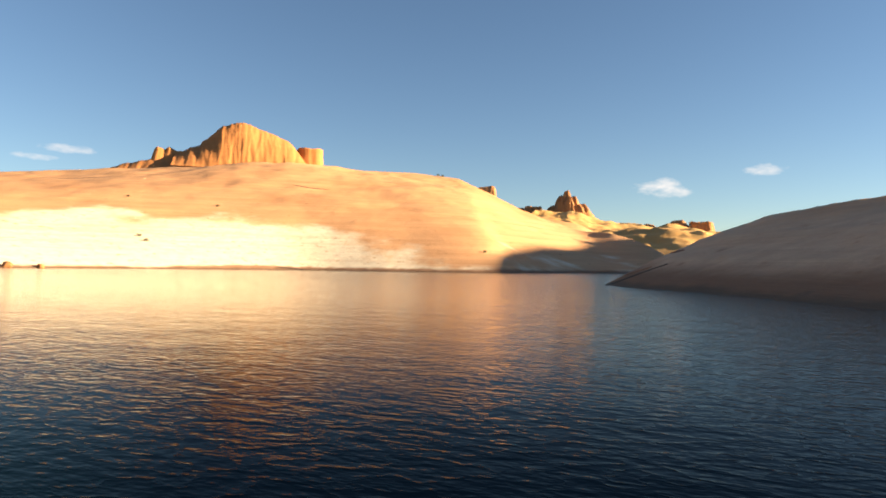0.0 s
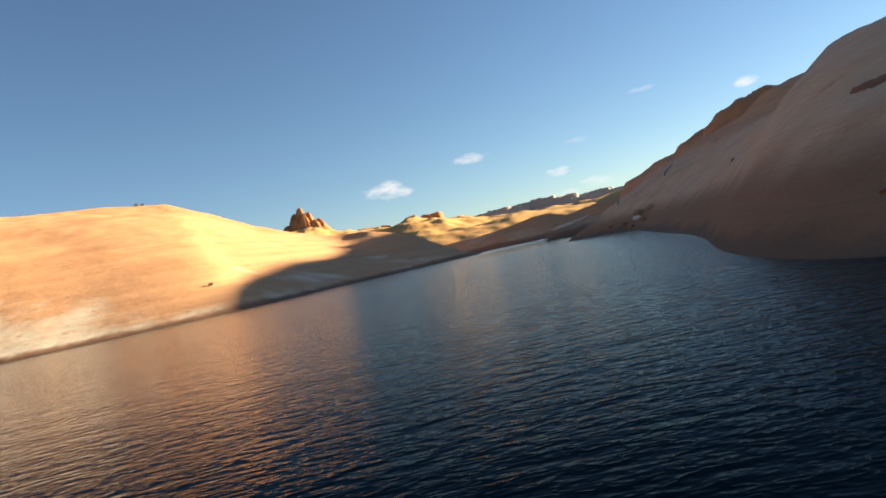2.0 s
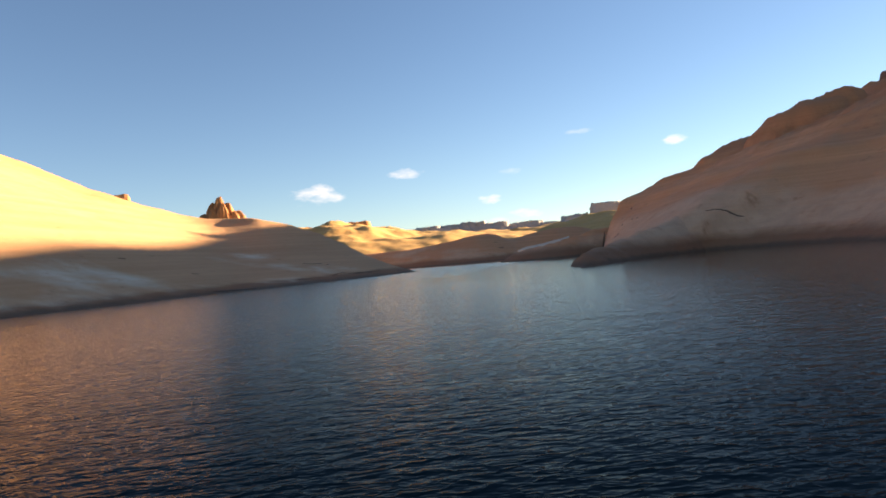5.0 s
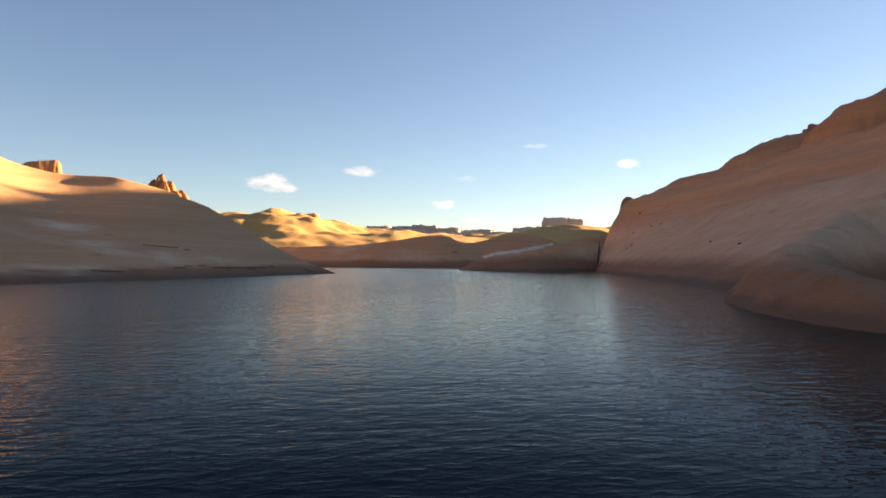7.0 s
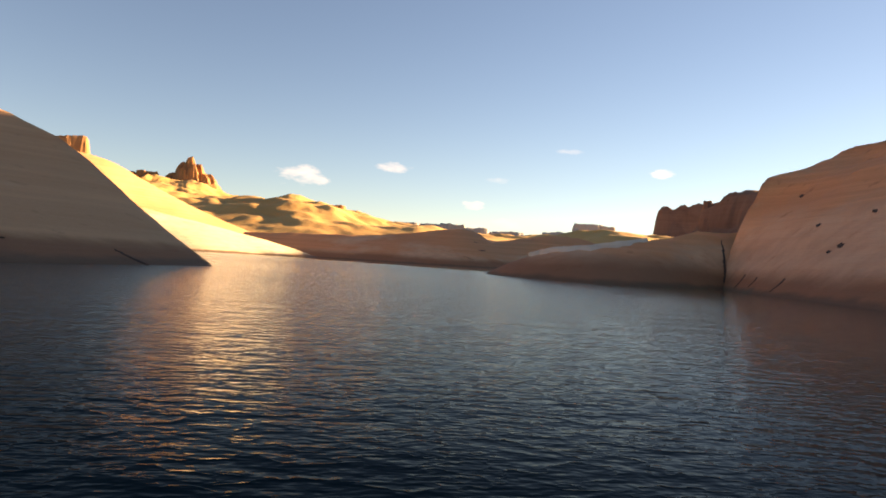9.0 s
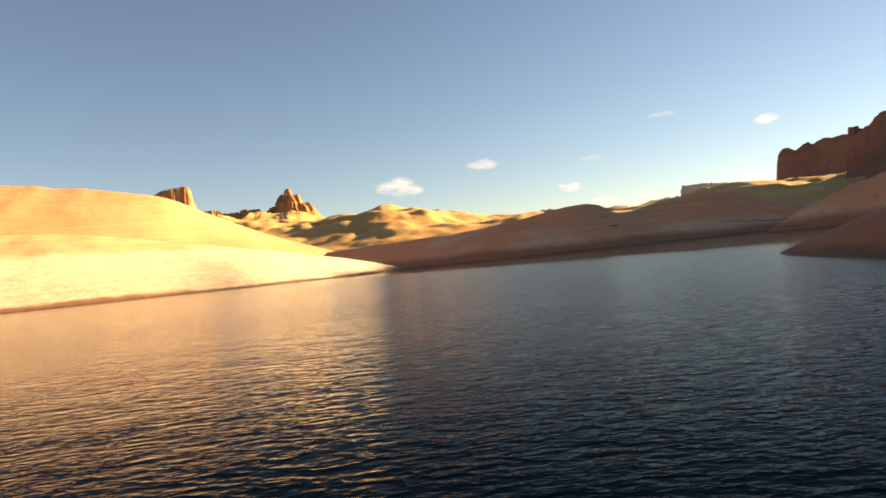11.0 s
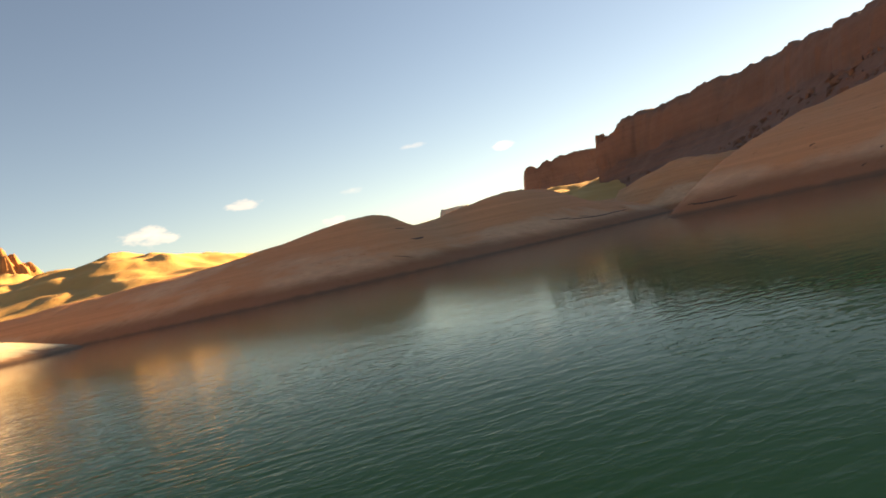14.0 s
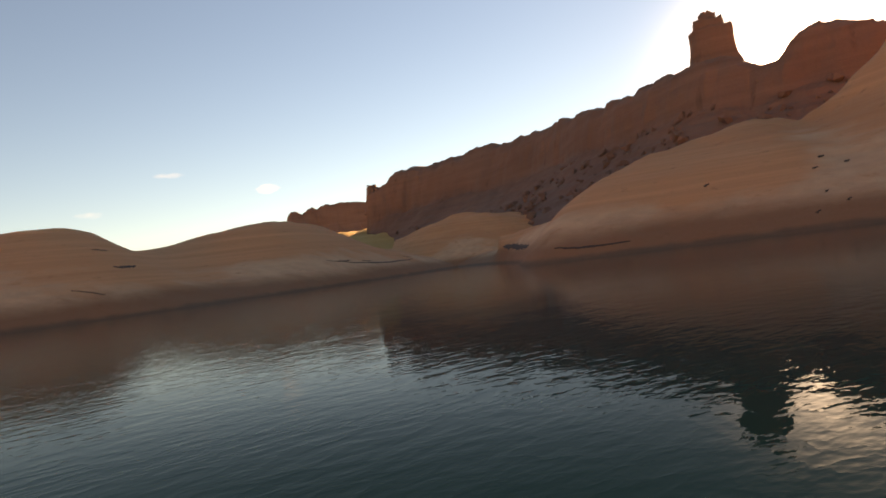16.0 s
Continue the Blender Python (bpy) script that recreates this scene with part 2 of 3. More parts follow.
# ---- building helpers ----
def part(name, bm, mat, parent=None, label=""):
    me = bpy.data.meshes.new(name)
    bm.to_mesh(me)
    bm.free()
    me.materials.append(mat)
    ob = new(name, me)
    ob.parent = parent
    if label:
        ob["label"] = label
    return ob


def grid_mesh(name, verts, nu, nv, mat, smooth=True):
    """A mesh from a (nu, nv, 3) array of places."""
    idx = np.arange(nu * nv).reshape(nu, nv)
    faces = np.stack([idx[:-1, :-1], idx[1:, :-1], idx[1:, 1:], idx[:-1, 1:]], -1).reshape(-1, 4)
    me = bpy.data.meshes.new(name)
    me.from_pydata(verts.reshape(-1, 3).tolist(), [], faces.tolist())
    if smooth:
        me.polygons.foreach_set("use_smooth", [True] * len(me.polygons))
    me.materials.append(mat)
    me.update()
    if sum(p.normal.z * p.area for p in me.polygons) < 0:
        me.flip_normals()
    return new(name, me)


def spline(pts, n):
    """n places along a smooth line through pts."""
    p = np.array(pts, float)
    u = np.linspace(0, len(p) - 1 - 1e-9, n)
    i = u.astype(int)
    f = (u - i)[:, None]
    q = np.vstack([2 * p[0] - p[1], p, 2 * p[-1] - p[-2]])
    a, b, c, d = q[i], q[i + 1], q[i + 2], q[i + 3]
    return 0.5 * (2 * b + (c - a) * f + (2 * a - 5 * b + 4 * c - d) * f ** 2 + (3 * b - a - 3 * c + d) * f ** 3)


def fbm(x, y, z, octaves=4):
    return noise.fractal(Vector((x, y, z)), 0.9, 2.1, octaves)


def land(name, shore, crest, back, mat, nu=220, nv=70, nb=24, prof=0.7, swell=0.10, wave=30.0, ledge=0.5, seed=0, steep=None, rough=0.22, flute=0.0, terrace=0.0, domes=()):
    """Rock that rises from the shore to a crest and falls off behind it."""
    S = spline([(*s, 0) if len(s) == 2 else s for s in shore], nu)
    C = spline(crest, nu)
    B = spline(back, nu)
    out = np.zeros((nu, nv + nb + 3, 3))
    P = np.clip(spline([(q,) for q in prof], nu)[:, 0], 0, 1.5) if isinstance(prof, list) else prof
    D = S - C
    D[:, 2] = 0
    D /= np.linalg.norm(D, axis=1)[:, None] + 1e-9
    out[:, 0] = S + D * 14 + np.array((0, 0, -7))
    out[:, 1] = S + D * 4 + np.array((0, 0, -1.6))
    for k in range(nv + 1):
        v = k / nv
        if steep:
            foot, share = steep
            h = share * (v / foot) ** 1.15 if v < foot else share + (1 - share) * (1 - (1 - (v - foot) / (1 - foot)) ** 3)
        else:
            h = (1 - (1 - v) ** 2) * (1 - P) + P * v
        out[:, 2 + k] = S + (C - S) * v
        out[:, 2 + k, 2] = S[:, 2] + (C[:, 2] - S[:, 2]) * h
    for k in range(1, nb + 1):
        v = k / nb
        out[:, 2 + nv + k] = C + (B - C) * v
        out[:, 2 + nv + k, 2] = C[:, 2] + (B[:, 2] - C[:, 2]) * (v * v * (3 - 2 * v) * 0.6 + 0.4 * v * v)
    if flute:
        for i in range(nu):
            for k in range(2, nv + 3):
                v = (k - 2) / nv
                x, y, z = out[i, k]
                ridge = 1 - 2 * abs(fbm(x / 26 + seed, y / 26, z / 160, 3))
                out[i, k, :2] += D[i, :2] * flute * (min(1.0, max(0.2, 0.2 + 6 * (v - steep[0] + 0.1))) if steep else 1.0) * (ridge + 0.5 * fbm(x / 7, y / 7, z / 20, 3)) * min(1, 4 * (1 - v)) * min(1, 3 * v)
    for i in range(nu):
        for k in range(2, nv + nb + 3):
            x, y, z = out[i, k]
            if z < -0.5:
                continue
            big = fbm(x / wave + seed, y / wave, seed * 1.7, 3)
            small = fbm(x / wave * 5, y / wave * 5, seed + 5.0, 4)
            dz = (big * swell + small * swell * rough) * min(1.0, max(0.0, z) / 6.0) * max(abs(z), 3.0)
            z2 = z + dz
            step = 1.9 + 0.02 * wave
            ph = (z2 + 0.6 * fbm(x / 40, y / 40, 3.0, 2)) / step
            fr = ph - math.floor(ph)
            z2 += ledge * (fr ** 4 - fr) * 0.5 * min(1.0, max(0.0, z) / 3.0) * (0.4 + 0.6 * noise.noise(Vector((x / 25, y / 25, math.floor(ph)))))
            if terrace and z2 > 8:
                ph = (z2 + 1.5 * fbm(x / 30, y / 30, 7.0, 3)) / 6.5
                fr = ph - math.floor(ph)
                z2 += terrace * (fr ** 4 - fr + 0.25) * min(1.0, (z2 - 8) / 6) * (0.65 + 0.5 * noise.noise(Vector((x / 18, y / 18, math.floor(ph) * 3.1))))
            for dx, dy, dr, dh in domes:
                q = ((x - dx) ** 2 + (y - dy) ** 2) / dr ** 2 * (1 + 0.5 * fbm(x / 9, y / 9, 11.0, 2))
                if q < 1:
                    z2 += dh * (1 - q) ** 0.4
            out[i, k, 2] = z2
    # close both ends down to the lake bed
    first, last = out[0].copy(), out[-1].copy()
    for row, inner in ((first, out[1]), (last, out[-2])):
        run = row[:, :2] - inner[:, :2]
        run /= np.linalg.norm(run, axis=1)[:, None] + 1e-9
        row[:, :2] += run * np.clip(row[:, 2:] + 7, 0, 40) * 0.35
        row[:, 2] = np.minimum(row[:, 2], -7)
    out = np.concatenate([first[None], out, last[None]])
    return tagged(grid_mesh(name, out, nu + 2, nv + nb + 3, mat), kind="structure")


def tongue(name, spine, mat, seed, nu=120, nv=48):
    """A low tongue of rock along a spine (x, y, half width, height) that dips into the lake on both sides."""
    pts = spline(spine, nu)
    out = np.zeros((nu, nv, 3))
    for i in range(nu):
        t = pts[min(i + 1, nu - 1)] - pts[max(i - 1, 0)]
        side = np.array((-t[1], t[0])) / (np.hypot(t[0], t[1]) + 1e-9)
        w, h = max(0.3, pts[i, 2]), pts[i, 3]
        for k in range(nv):
            v = -1.8 + 3.6 * k / (nv - 1)
            x, y = pts[i, :2] + side * v * w
            z = h * (1 - abs(v) ** 1.8) - 0.25 * abs(v) ** 3 + 0.35 * min(1.0, h) * fbm(x / 4 + seed, y / 4, seed, 4)
            fr = (z / 0.7 + fbm(x / 9, y / 9, seed, 2)) % 1.0
            out[i, k] = (x, y, z + 0.3 * min(1.0, h) * (fr ** 3 - fr))
    return tagged(grid_mesh(name, out, nu, nv, mat), kind="structure")


def fluted_block(name, x, y, base, top, rx, ry, mat, parent, lean=0.15, seed=0.0, flutes=1.0, nu=72, nv=22):
    """A block of cliff with upright flutes, ledges and a broken top."""
    out = np.zeros((nu, nv + 3, 3))
    for i in range(nu):
        a = 2 * math.pi * i / (nu - 1)
        ca, sa_ = math.cos(a), math.sin(a)
        flute = fbm(ca * 3.15 + seed, sa_ * 3.15, seed, 3)
        sq = 1.0 / (abs(ca) ** 3.2 + abs(sa_) ** 3.2) ** (1 / 3.2)
        for k in range(nv + 3):
            w = min(1.0, k / (nv - 1))
            r = 1.0 - lean * w - 0.06 * math.floor(w * 3.99) / 4
            if lean >= 0.4:
                r *= 1 - 0.42 * max(0.0, (w - 0.55) / 0.45) ** 2
            if k >= nv:
                r *= (0.8, 0.4, 0.0)[k - nv]
            j = flutes * (0.07 * flute + 0.14 * fbm(ca * 2.5 + seed, sa_ * 2.5, w * 1.6 + seed, 4))
            rr = r * sq * (1 + j)
            px, py = rx * rr * ca, ry * rr * sa_
            jag = fbm(px / rx * 1.6 + seed, py / ry * 1.6, 2.0, 4) * 0.10 * min(1.0, flutes) * max(0.0, w - 0.5) / 0.5
            out[i, k] = (x + px, y + py, base + (top - base) * (w + jag))
    ob = grid_mesh(name, out, nu, nv + 3, mat)
    ob.parent = parent
    return ob


def rubble_skirt(name, x, y, foot, top, rx, ry, reach, mat, parent, seed=0.0, nu=72, nv=14):
    """The slope of broken rock at the foot of a cliff."""
    out = np.zeros((nu, nv, 3))
    for i in range(nu):
        a = 2 * math.pi * i / (nu - 1)
        ca, sa_ = math.cos(a), math.sin(a)
        for k in range(nv):
            w = k / (nv - 1)
            r = 0.7 + reach * (1 - w) ** 1.3
            r *= 1 + 0.22 * fbm(ca * 2 + seed, sa_ * 2, w * 0.6, 4)
            out[i, k] = (x + rx * r * ca, y + ry * r * sa_, foot + (top - foot) * w * (1 + 0.08 * noise.noise(Vector((ca * 4, sa_ * 4, w * 4 + seed)))))
    ob = grid_mesh(name, out, nu, nv, mat)
    ob.parent = parent
    return ob


def ridge_block(name, profile, base, depth, mat, parent, seed=0.0, nu=130, nv=44):
    """A cliffed ridge: its skyline (along, height) over a base, with steep fluted faces on both sides."""
    pu, pz = zip(*profile)
    out = np.zeros((nu, nv, 3))
    for i in range(nu):
        u = pu[0] + (pu[-1] - pu[0]) * i / (nu - 1)
        top = float(np.interp(u, pu, pz)) + 1.6 * fbm(u / 9 + seed, seed, 0.0, 4)
        for k in range(nv):
            v = -1 + 2 * k / (nv - 1)
            a = abs(v)
            fall = max(0.0, a - 0.16) / 0.84
            c = 1 - fall ** 1.5
            z = base + (top - base) * c
            ph = (z + 1.5 * fbm(u / 30, v * 2, seed, 2)) / 7.0
            fr = ph - math.floor(ph)
            z += 1.5 * (fr ** 3 - fr) * min(1.0, 4 * fall)
            cut = 1 - 2 * abs(fbm(u / 17 + seed, z / 90, seed, 3))
            y = depth * v * (0.55 + 0.45 * a) + math.copysign(depth * 0.03 * cut * min(1.0, 3 * fall), v)
            out[i, k] = (u + 1.2 * fbm(u / 6, v * 3, z / 8, 3), y, z)
    ob = grid_mesh(name, out, nu, nv, mat)
    ob.parent = parent
    return ob


def crag(name, x, y, foot, base, rx, ry, reach, blocks, mat, turn, label, category, seed, flutes=1.0):
    """A butte: cliff blocks (along, across, rx, ry, top, lean) over a skirt of rubble. turn: degrees."""
    thing = new(name)
    rubble_skirt("talus", 0, 0, 0, base - foot + 6, rx, ry, reach, mat, thing, seed)
    for k, (dx, dy, bx, by, top, lean) in enumerate(blocks):
        fluted_block("cliff_block", dx, dy, base - foot - 12, top - foot, bx, by, mat, thing, lean, seed + 1.7 * k, flutes)
    thing.matrix_world = pose(x, y, foot, 0, 0, turn)
    return tagged(thing, label, category)


# ---- ground sheet, lake ----
def ground_sheet():
    n = 121
    g = np.zeros((n, n, 3))
    ax = np.sign(np.linspace(-1, 1, n)) * np.abs(np.linspace(-1, 1, n)) ** 2.2 * 4900
    for i in range(n):
        for j in range(n):
            x, y = ax[i], ax[j] + 250
            d = math.hypot((x + 60) / 1.0, (y - 250) / 1.1)
            rise = min(1.0, max(0.0, (d - 600) / 500))
            z = -9 + 17 * rise + 5 * rise * fbm(x / 300, y / 300, 0.0, 3)
            east = min(1.0, max(0.0, (x - 165) / 90))
            z = max(z, -9 + 18 * east * east * (3 - 2 * east) + 3 * east * fbm(x / 60, y / 60, 4.0, 3))
            g[i, j] = (x, y, z)
    return g


tagged(grid_mesh("ground", ground_sheet(), 121, 121, rock_hill), "red-brown desert ground reaching to the horizon", kind="structure")
bm = bmesh.new()
bmesh.ops.create_grid(bm, x_segments=8, y_segments=8, size=1100)
lake = part("water", bm, water_mat)
lake.location = (-60, 250, 0)
tagged(lake, "dark green-blue rippled lake water", kind="structure")

# ---- banks ----
land("left_bank",
     [(-170, -20), (-145, 40), (-138, 84), (-130, 113), (-111, 146), (-85, 156), (-60, 165), (-57, 186), (-46, 210), (-37, 226), (-28, 242), (-20, 258), (-12.8, 275)],
     [(-330, 60, 30), (-320, 130, 37), (-290, 175, 39.3), (-255, 215, 44.8), (-208, 248, 49.5), (-185, 300, 53), (-160, 345, 53), (-136, 335, 47.3), (-105, 327, 33), (-76, 327, 21.3), (-54, 316, 18), (-37, 307, 12), (-20, 289, 2.6)],
     [(-440, 140, 12), (-430, 220, 16), (-400, 270, 20), (-360, 310, 24), (-300, 345, 30), (-260, 390, 28), (-215, 420, 22), (-165, 405, 14), (-118, 388, 4), (-90, 370, -2), (-65, 350, -3), (-42, 325, -3), (-22, 295, -3)],
     rock_bank, nu=320, nv=90, seed=1.3, prof=[0.7] * 7 + [0.8, 1.0, 1.25, 1.4, 1.3, 1.0], swell=0.036, wave=55, rough=0.28, ledge=1.1)
# its unseen back, y 258 to 335, is raised to block the low sun
land("right_bank",
     [(40, -60), (25, -20), (12, 15), (3, 38), (-5, 52), (-11, 62), (-11.5, 69), (-8, 82), (-4, 104), (-1.5, 117), (-2.5, 125), (-4.8, 131), (-5.2, 135), (-1.5, 140), (6, 147), (14, 158), (21, 172), (27, 188), (30, 202), (24, 213), (14, 212.5), (10, 214), (14, 226), (18, 240), (24, 262), (32, 288), (39, 306)],
     [(75, -60, 14), (60, 0, 12), (40, 45, 11), (30, 70, 11.4), (22, 85, 11.2), (14, 93, 10.3), (10, 98, 9.8), (14, 108, 9.4), (25, 126, 11), (30, 134, 13), (34, 140, 15), (38, 145, 16.5), (42, 150, 18), (48, 157, 19), (56, 165, 20), (66, 175, 21), (77, 185, 22.7), (92, 199, 28), (105, 212, 32), (109, 225, 34), (112, 237, 35), (112, 252, 35), (110, 264, 34), (106, 276, 33.3), (99, 290, 31.2), (91, 305, 28.2), (73, 314, 24.4), (48, 311, 14.4)],
     [(130, -60, 8), (120, 0, 8), (105, 50, 8), (95, 75, 8), (90, 90, 9), (88, 100, 10), (90, 115, 11), (105, 130, 13), (110, 134, 14), (115, 138, 14), (120, 142, 15), (125, 145, 16), (134, 152, 17), (144, 160, 18), (152, 168, 20), (160, 177, 22), (170, 190, 24), (180, 205, 26), (185, 216, 28), (188, 230, 31), (190, 240, 34), (190, 258, 42), (185, 275, 50), (178, 295, 53), (170, 315, 54), (154, 335, 50), (120, 346, 38), (68, 332, -3)],
     rock_right, nu=420, nv=90, prof=[0.4] * 9 + [0.45, 0.5, 0.55] + [0.66] * 12 + [0.6, 0.55, 0.5, 0.5], swell=0.07, wave=30, ledge=1.5, seed=4.1, terrace=3.4, rough=0.5,
     domes=((78, 303, 11, 2.7), (83, 281, 13, 5.2), (101, 268, 13, 2.6)))
tongue("low_point", [(-0.9, 189.5, 0.4, 0.0), (0.8, 193.5, 2.0, 0.9), (3.8, 199.5, 2.7, 1.5), (10.3, 208.2, 3.3, 2.6), (17.8, 215.2, 4.4, 4.2), (26, 222.5, 6.0, 6.2), (36, 230, 7.5, 8.0)], rock_right, 33.7)
land("rock_spit",
     [(42, 305), (31, 298), (22, 293), (15, 297), (12, 308), (14, 322), (22, 332)],
     [(47, 315, 8), (37, 311, 6.5), (28, 307, 4.6), (21, 307, 3.8), (18, 311, 3), (20, 318, 2.5), (27, 325, 2)],
     [(46, 320, 2), (40, 322, 2), (35, 320, 2), (31, 318, 2), (29, 318, 2), (31, 321, 1.5), (36, 327, -1)],
     rock_shade, nu=110, nv=40, seed=7.7, wave=8)
land("sunlit_point",
     [(-300, 380), (-200, 392), (-130, 408), (-90, 420), (-65, 430), (-52, 432), (-45, 436), (-38, 444), (-30, 455), (-23, 470), (-21, 481)],
     [(-290, 450, 30), (-205, 452, 27), (-160, 464, 24), (-124, 480, 21), (-95, 487, 16.5), (-78, 484, 13), (-65, 481, 10.5), (-53, 480, 8), (-43, 481, 6), (-33, 484, 3.5), (-25, 487, 1)],
     [(-320, 520, 20), (-235, 520, 18), (-185, 522, 14), (-145, 525, 9), (-108, 525, 5), (-86, 522, 3), (-72, 516, 1), (-60, 508, 0), (-50, 502, -2), (-39, 498, -3), (-28, 494, -3)],
     rock_point, nu=240, nv=60, nb=40, seed=9.2, swell=0.05, wave=40, rough=0.12)
land("tan_hill",
     [(-330, 440, 16), (-260, 446, 15), (-205, 462, 14), (-165, 478, 12), (-138, 492, 9), (-118, 503, 6), (-100, 511, 3), (-82, 517, 1), (-63, 522, -1), (-45, 528, -2)],
     [(-330, 500, 48), (-262, 500, 48), (-215, 508, 47.5), (-178, 518, 46.5), (-147, 530, 43.5), (-124, 540, 39), (-108, 548, 31), (-95, 556, 24), (-76, 566, 15.5), (-48, 572, 5)],
     [(-360, 640, 25), (-300, 650, 25), (-260, 660, 25), (-225, 670, 25), (-195, 675, 24), (-165, 675, 22), (-135, 675, 16), (-110, 675, 10), (-80, 670, 4), (-45, 660, 0)],
     rock_bank, nu=220, nv=60, seed=27.4, swell=0.04, wave=45, rough=0.15)
land("far_bank",
     [(-120, 560), (-60, 525), (-25, 500), (-5, 483), (15, 474), (38, 477), (55, 484), (75, 494), (100, 510), (125, 530), (150, 550)],
     [(-120, 640, 14), (-70, 570, 10), (-30, 545, 11), (-8, 530, 11), (14, 527, 13), (42, 530, 16.5), (60, 550, 13), (85, 545, 17), (108, 560, 17.2), (132, 578, 12), (155, 585, 8)],
     [(-100, 760, 15), (-50, 720, 14), (-10, 700, 14), (20, 690, 14), (50, 690, 15), (75, 690, 15), (100, 690, 14), (130, 690, 14), (160, 690, 14), (190, 680, 13), (215, 660, 12)],
     rock_shade, nu=260, nv=60, seed=12.6, swell=0.05)
# the last two crest points are raised to shade the left headland
land("cove_slope",
     [(150, 552), (135, 525), (110, 490), (85, 460), (66, 441), (66, 434), (70, 427), (75, 416), (80, 401), (84, 372), (82, 345)],
     [(165, 560, 3), (160, 535, 5), (125, 505, 6), (103, 470, 6), (93, 453, 9), (104, 453, 12), (117, 452, 14.5), (130, 447, 18), (141, 437, 21), (222, 415, 68), (228, 368, 60)],
     [(240, 600, 8), (250, 590, 10), (240, 560, 14), (220, 530, 16), (210, 510, 18), (215, 495, 20), (220, 480, 24), (225, 460, 26), (235, 440, 30), (320, 400, 60), (320, 350, 60)],
     rock_shade, nu=260, nv=70, seed=15.1, prof=[0.7] * 4 + [0.6] * 5 + [0.7] * 2)
land("cove_dome",
     [(140, 575), (146, 562), (152, 553), (160, 546), (172, 540)],
     [(180, 625, 14), (186, 606, 19), (192, 590, 21), (200, 575, 17), (206, 560, 8)],
     [(280, 680, 15), (285, 660, 18), (285, 640, 20), (280, 620, 18), (275, 600, 14)],
     rock_shade, nu=100, nv=40, seed=31.0, wave=25)
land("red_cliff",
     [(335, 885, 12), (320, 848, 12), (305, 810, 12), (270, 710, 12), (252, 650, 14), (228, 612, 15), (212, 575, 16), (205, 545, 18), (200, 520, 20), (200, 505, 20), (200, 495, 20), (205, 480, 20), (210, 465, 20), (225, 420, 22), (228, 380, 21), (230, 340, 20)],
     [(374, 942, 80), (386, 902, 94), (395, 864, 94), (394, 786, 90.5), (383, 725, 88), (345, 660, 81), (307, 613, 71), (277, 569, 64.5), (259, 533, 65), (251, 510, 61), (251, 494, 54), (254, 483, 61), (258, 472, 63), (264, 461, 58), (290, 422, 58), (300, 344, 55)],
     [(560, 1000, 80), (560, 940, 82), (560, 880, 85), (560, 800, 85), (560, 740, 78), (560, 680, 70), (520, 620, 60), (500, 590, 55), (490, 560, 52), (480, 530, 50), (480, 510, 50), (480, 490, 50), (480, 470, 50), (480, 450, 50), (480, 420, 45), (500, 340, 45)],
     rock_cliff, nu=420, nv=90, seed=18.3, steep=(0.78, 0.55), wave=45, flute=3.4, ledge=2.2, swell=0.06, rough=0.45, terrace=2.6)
# unseen cliff added behind the right bank to cast the left bank's shadow
land("shade_cliff",
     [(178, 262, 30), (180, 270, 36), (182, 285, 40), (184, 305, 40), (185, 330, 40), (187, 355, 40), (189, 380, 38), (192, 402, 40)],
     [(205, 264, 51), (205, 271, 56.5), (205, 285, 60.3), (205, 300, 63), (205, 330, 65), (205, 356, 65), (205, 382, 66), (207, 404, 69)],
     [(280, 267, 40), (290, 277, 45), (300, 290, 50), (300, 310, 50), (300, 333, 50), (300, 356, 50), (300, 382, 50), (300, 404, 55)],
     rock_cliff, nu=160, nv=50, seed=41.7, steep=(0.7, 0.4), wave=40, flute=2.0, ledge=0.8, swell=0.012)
# unseen mass added behind the red cliff to keep sun off the far bank
land("shade_mesa",
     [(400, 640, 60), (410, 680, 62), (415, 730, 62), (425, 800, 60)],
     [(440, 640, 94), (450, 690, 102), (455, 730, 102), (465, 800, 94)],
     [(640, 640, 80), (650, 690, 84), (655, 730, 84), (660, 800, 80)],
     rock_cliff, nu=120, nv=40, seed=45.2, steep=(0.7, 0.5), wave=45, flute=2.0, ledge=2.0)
land("sunlit_hills",
     [(-600, 760), (-420, 740), (-300, 740), (-220, 740), (-150, 740), (-80, 740), (0, 730), (100, 720), (200, 720), (320, 740), (460, 760)],
     [(-600, 1000, 70), (-420, 1000, 62), (-300, 990, 60), (-200, 975, 59), (-115, 980, 57), (-76, 984, 60.5), (-10, 1000, 53), (46, 990, 41.5), (130, 980, 40), (280, 960, 44), (460, 950, 46)],
     [(-600, 1300, 50), (-420, 1300, 40), (-300, 1300, 40), (-200, 1300, 40), (-115, 1300, 40), (-76, 1300, 40), (-10, 1300, 30), (46, 1300, 25), (130, 1300, 25), (280, 1300, 25), (460, 1300, 25)],
     rock_hill, nu=300, nv=60, seed=21.5, swell=0.2, wave=75, rough=0.1)
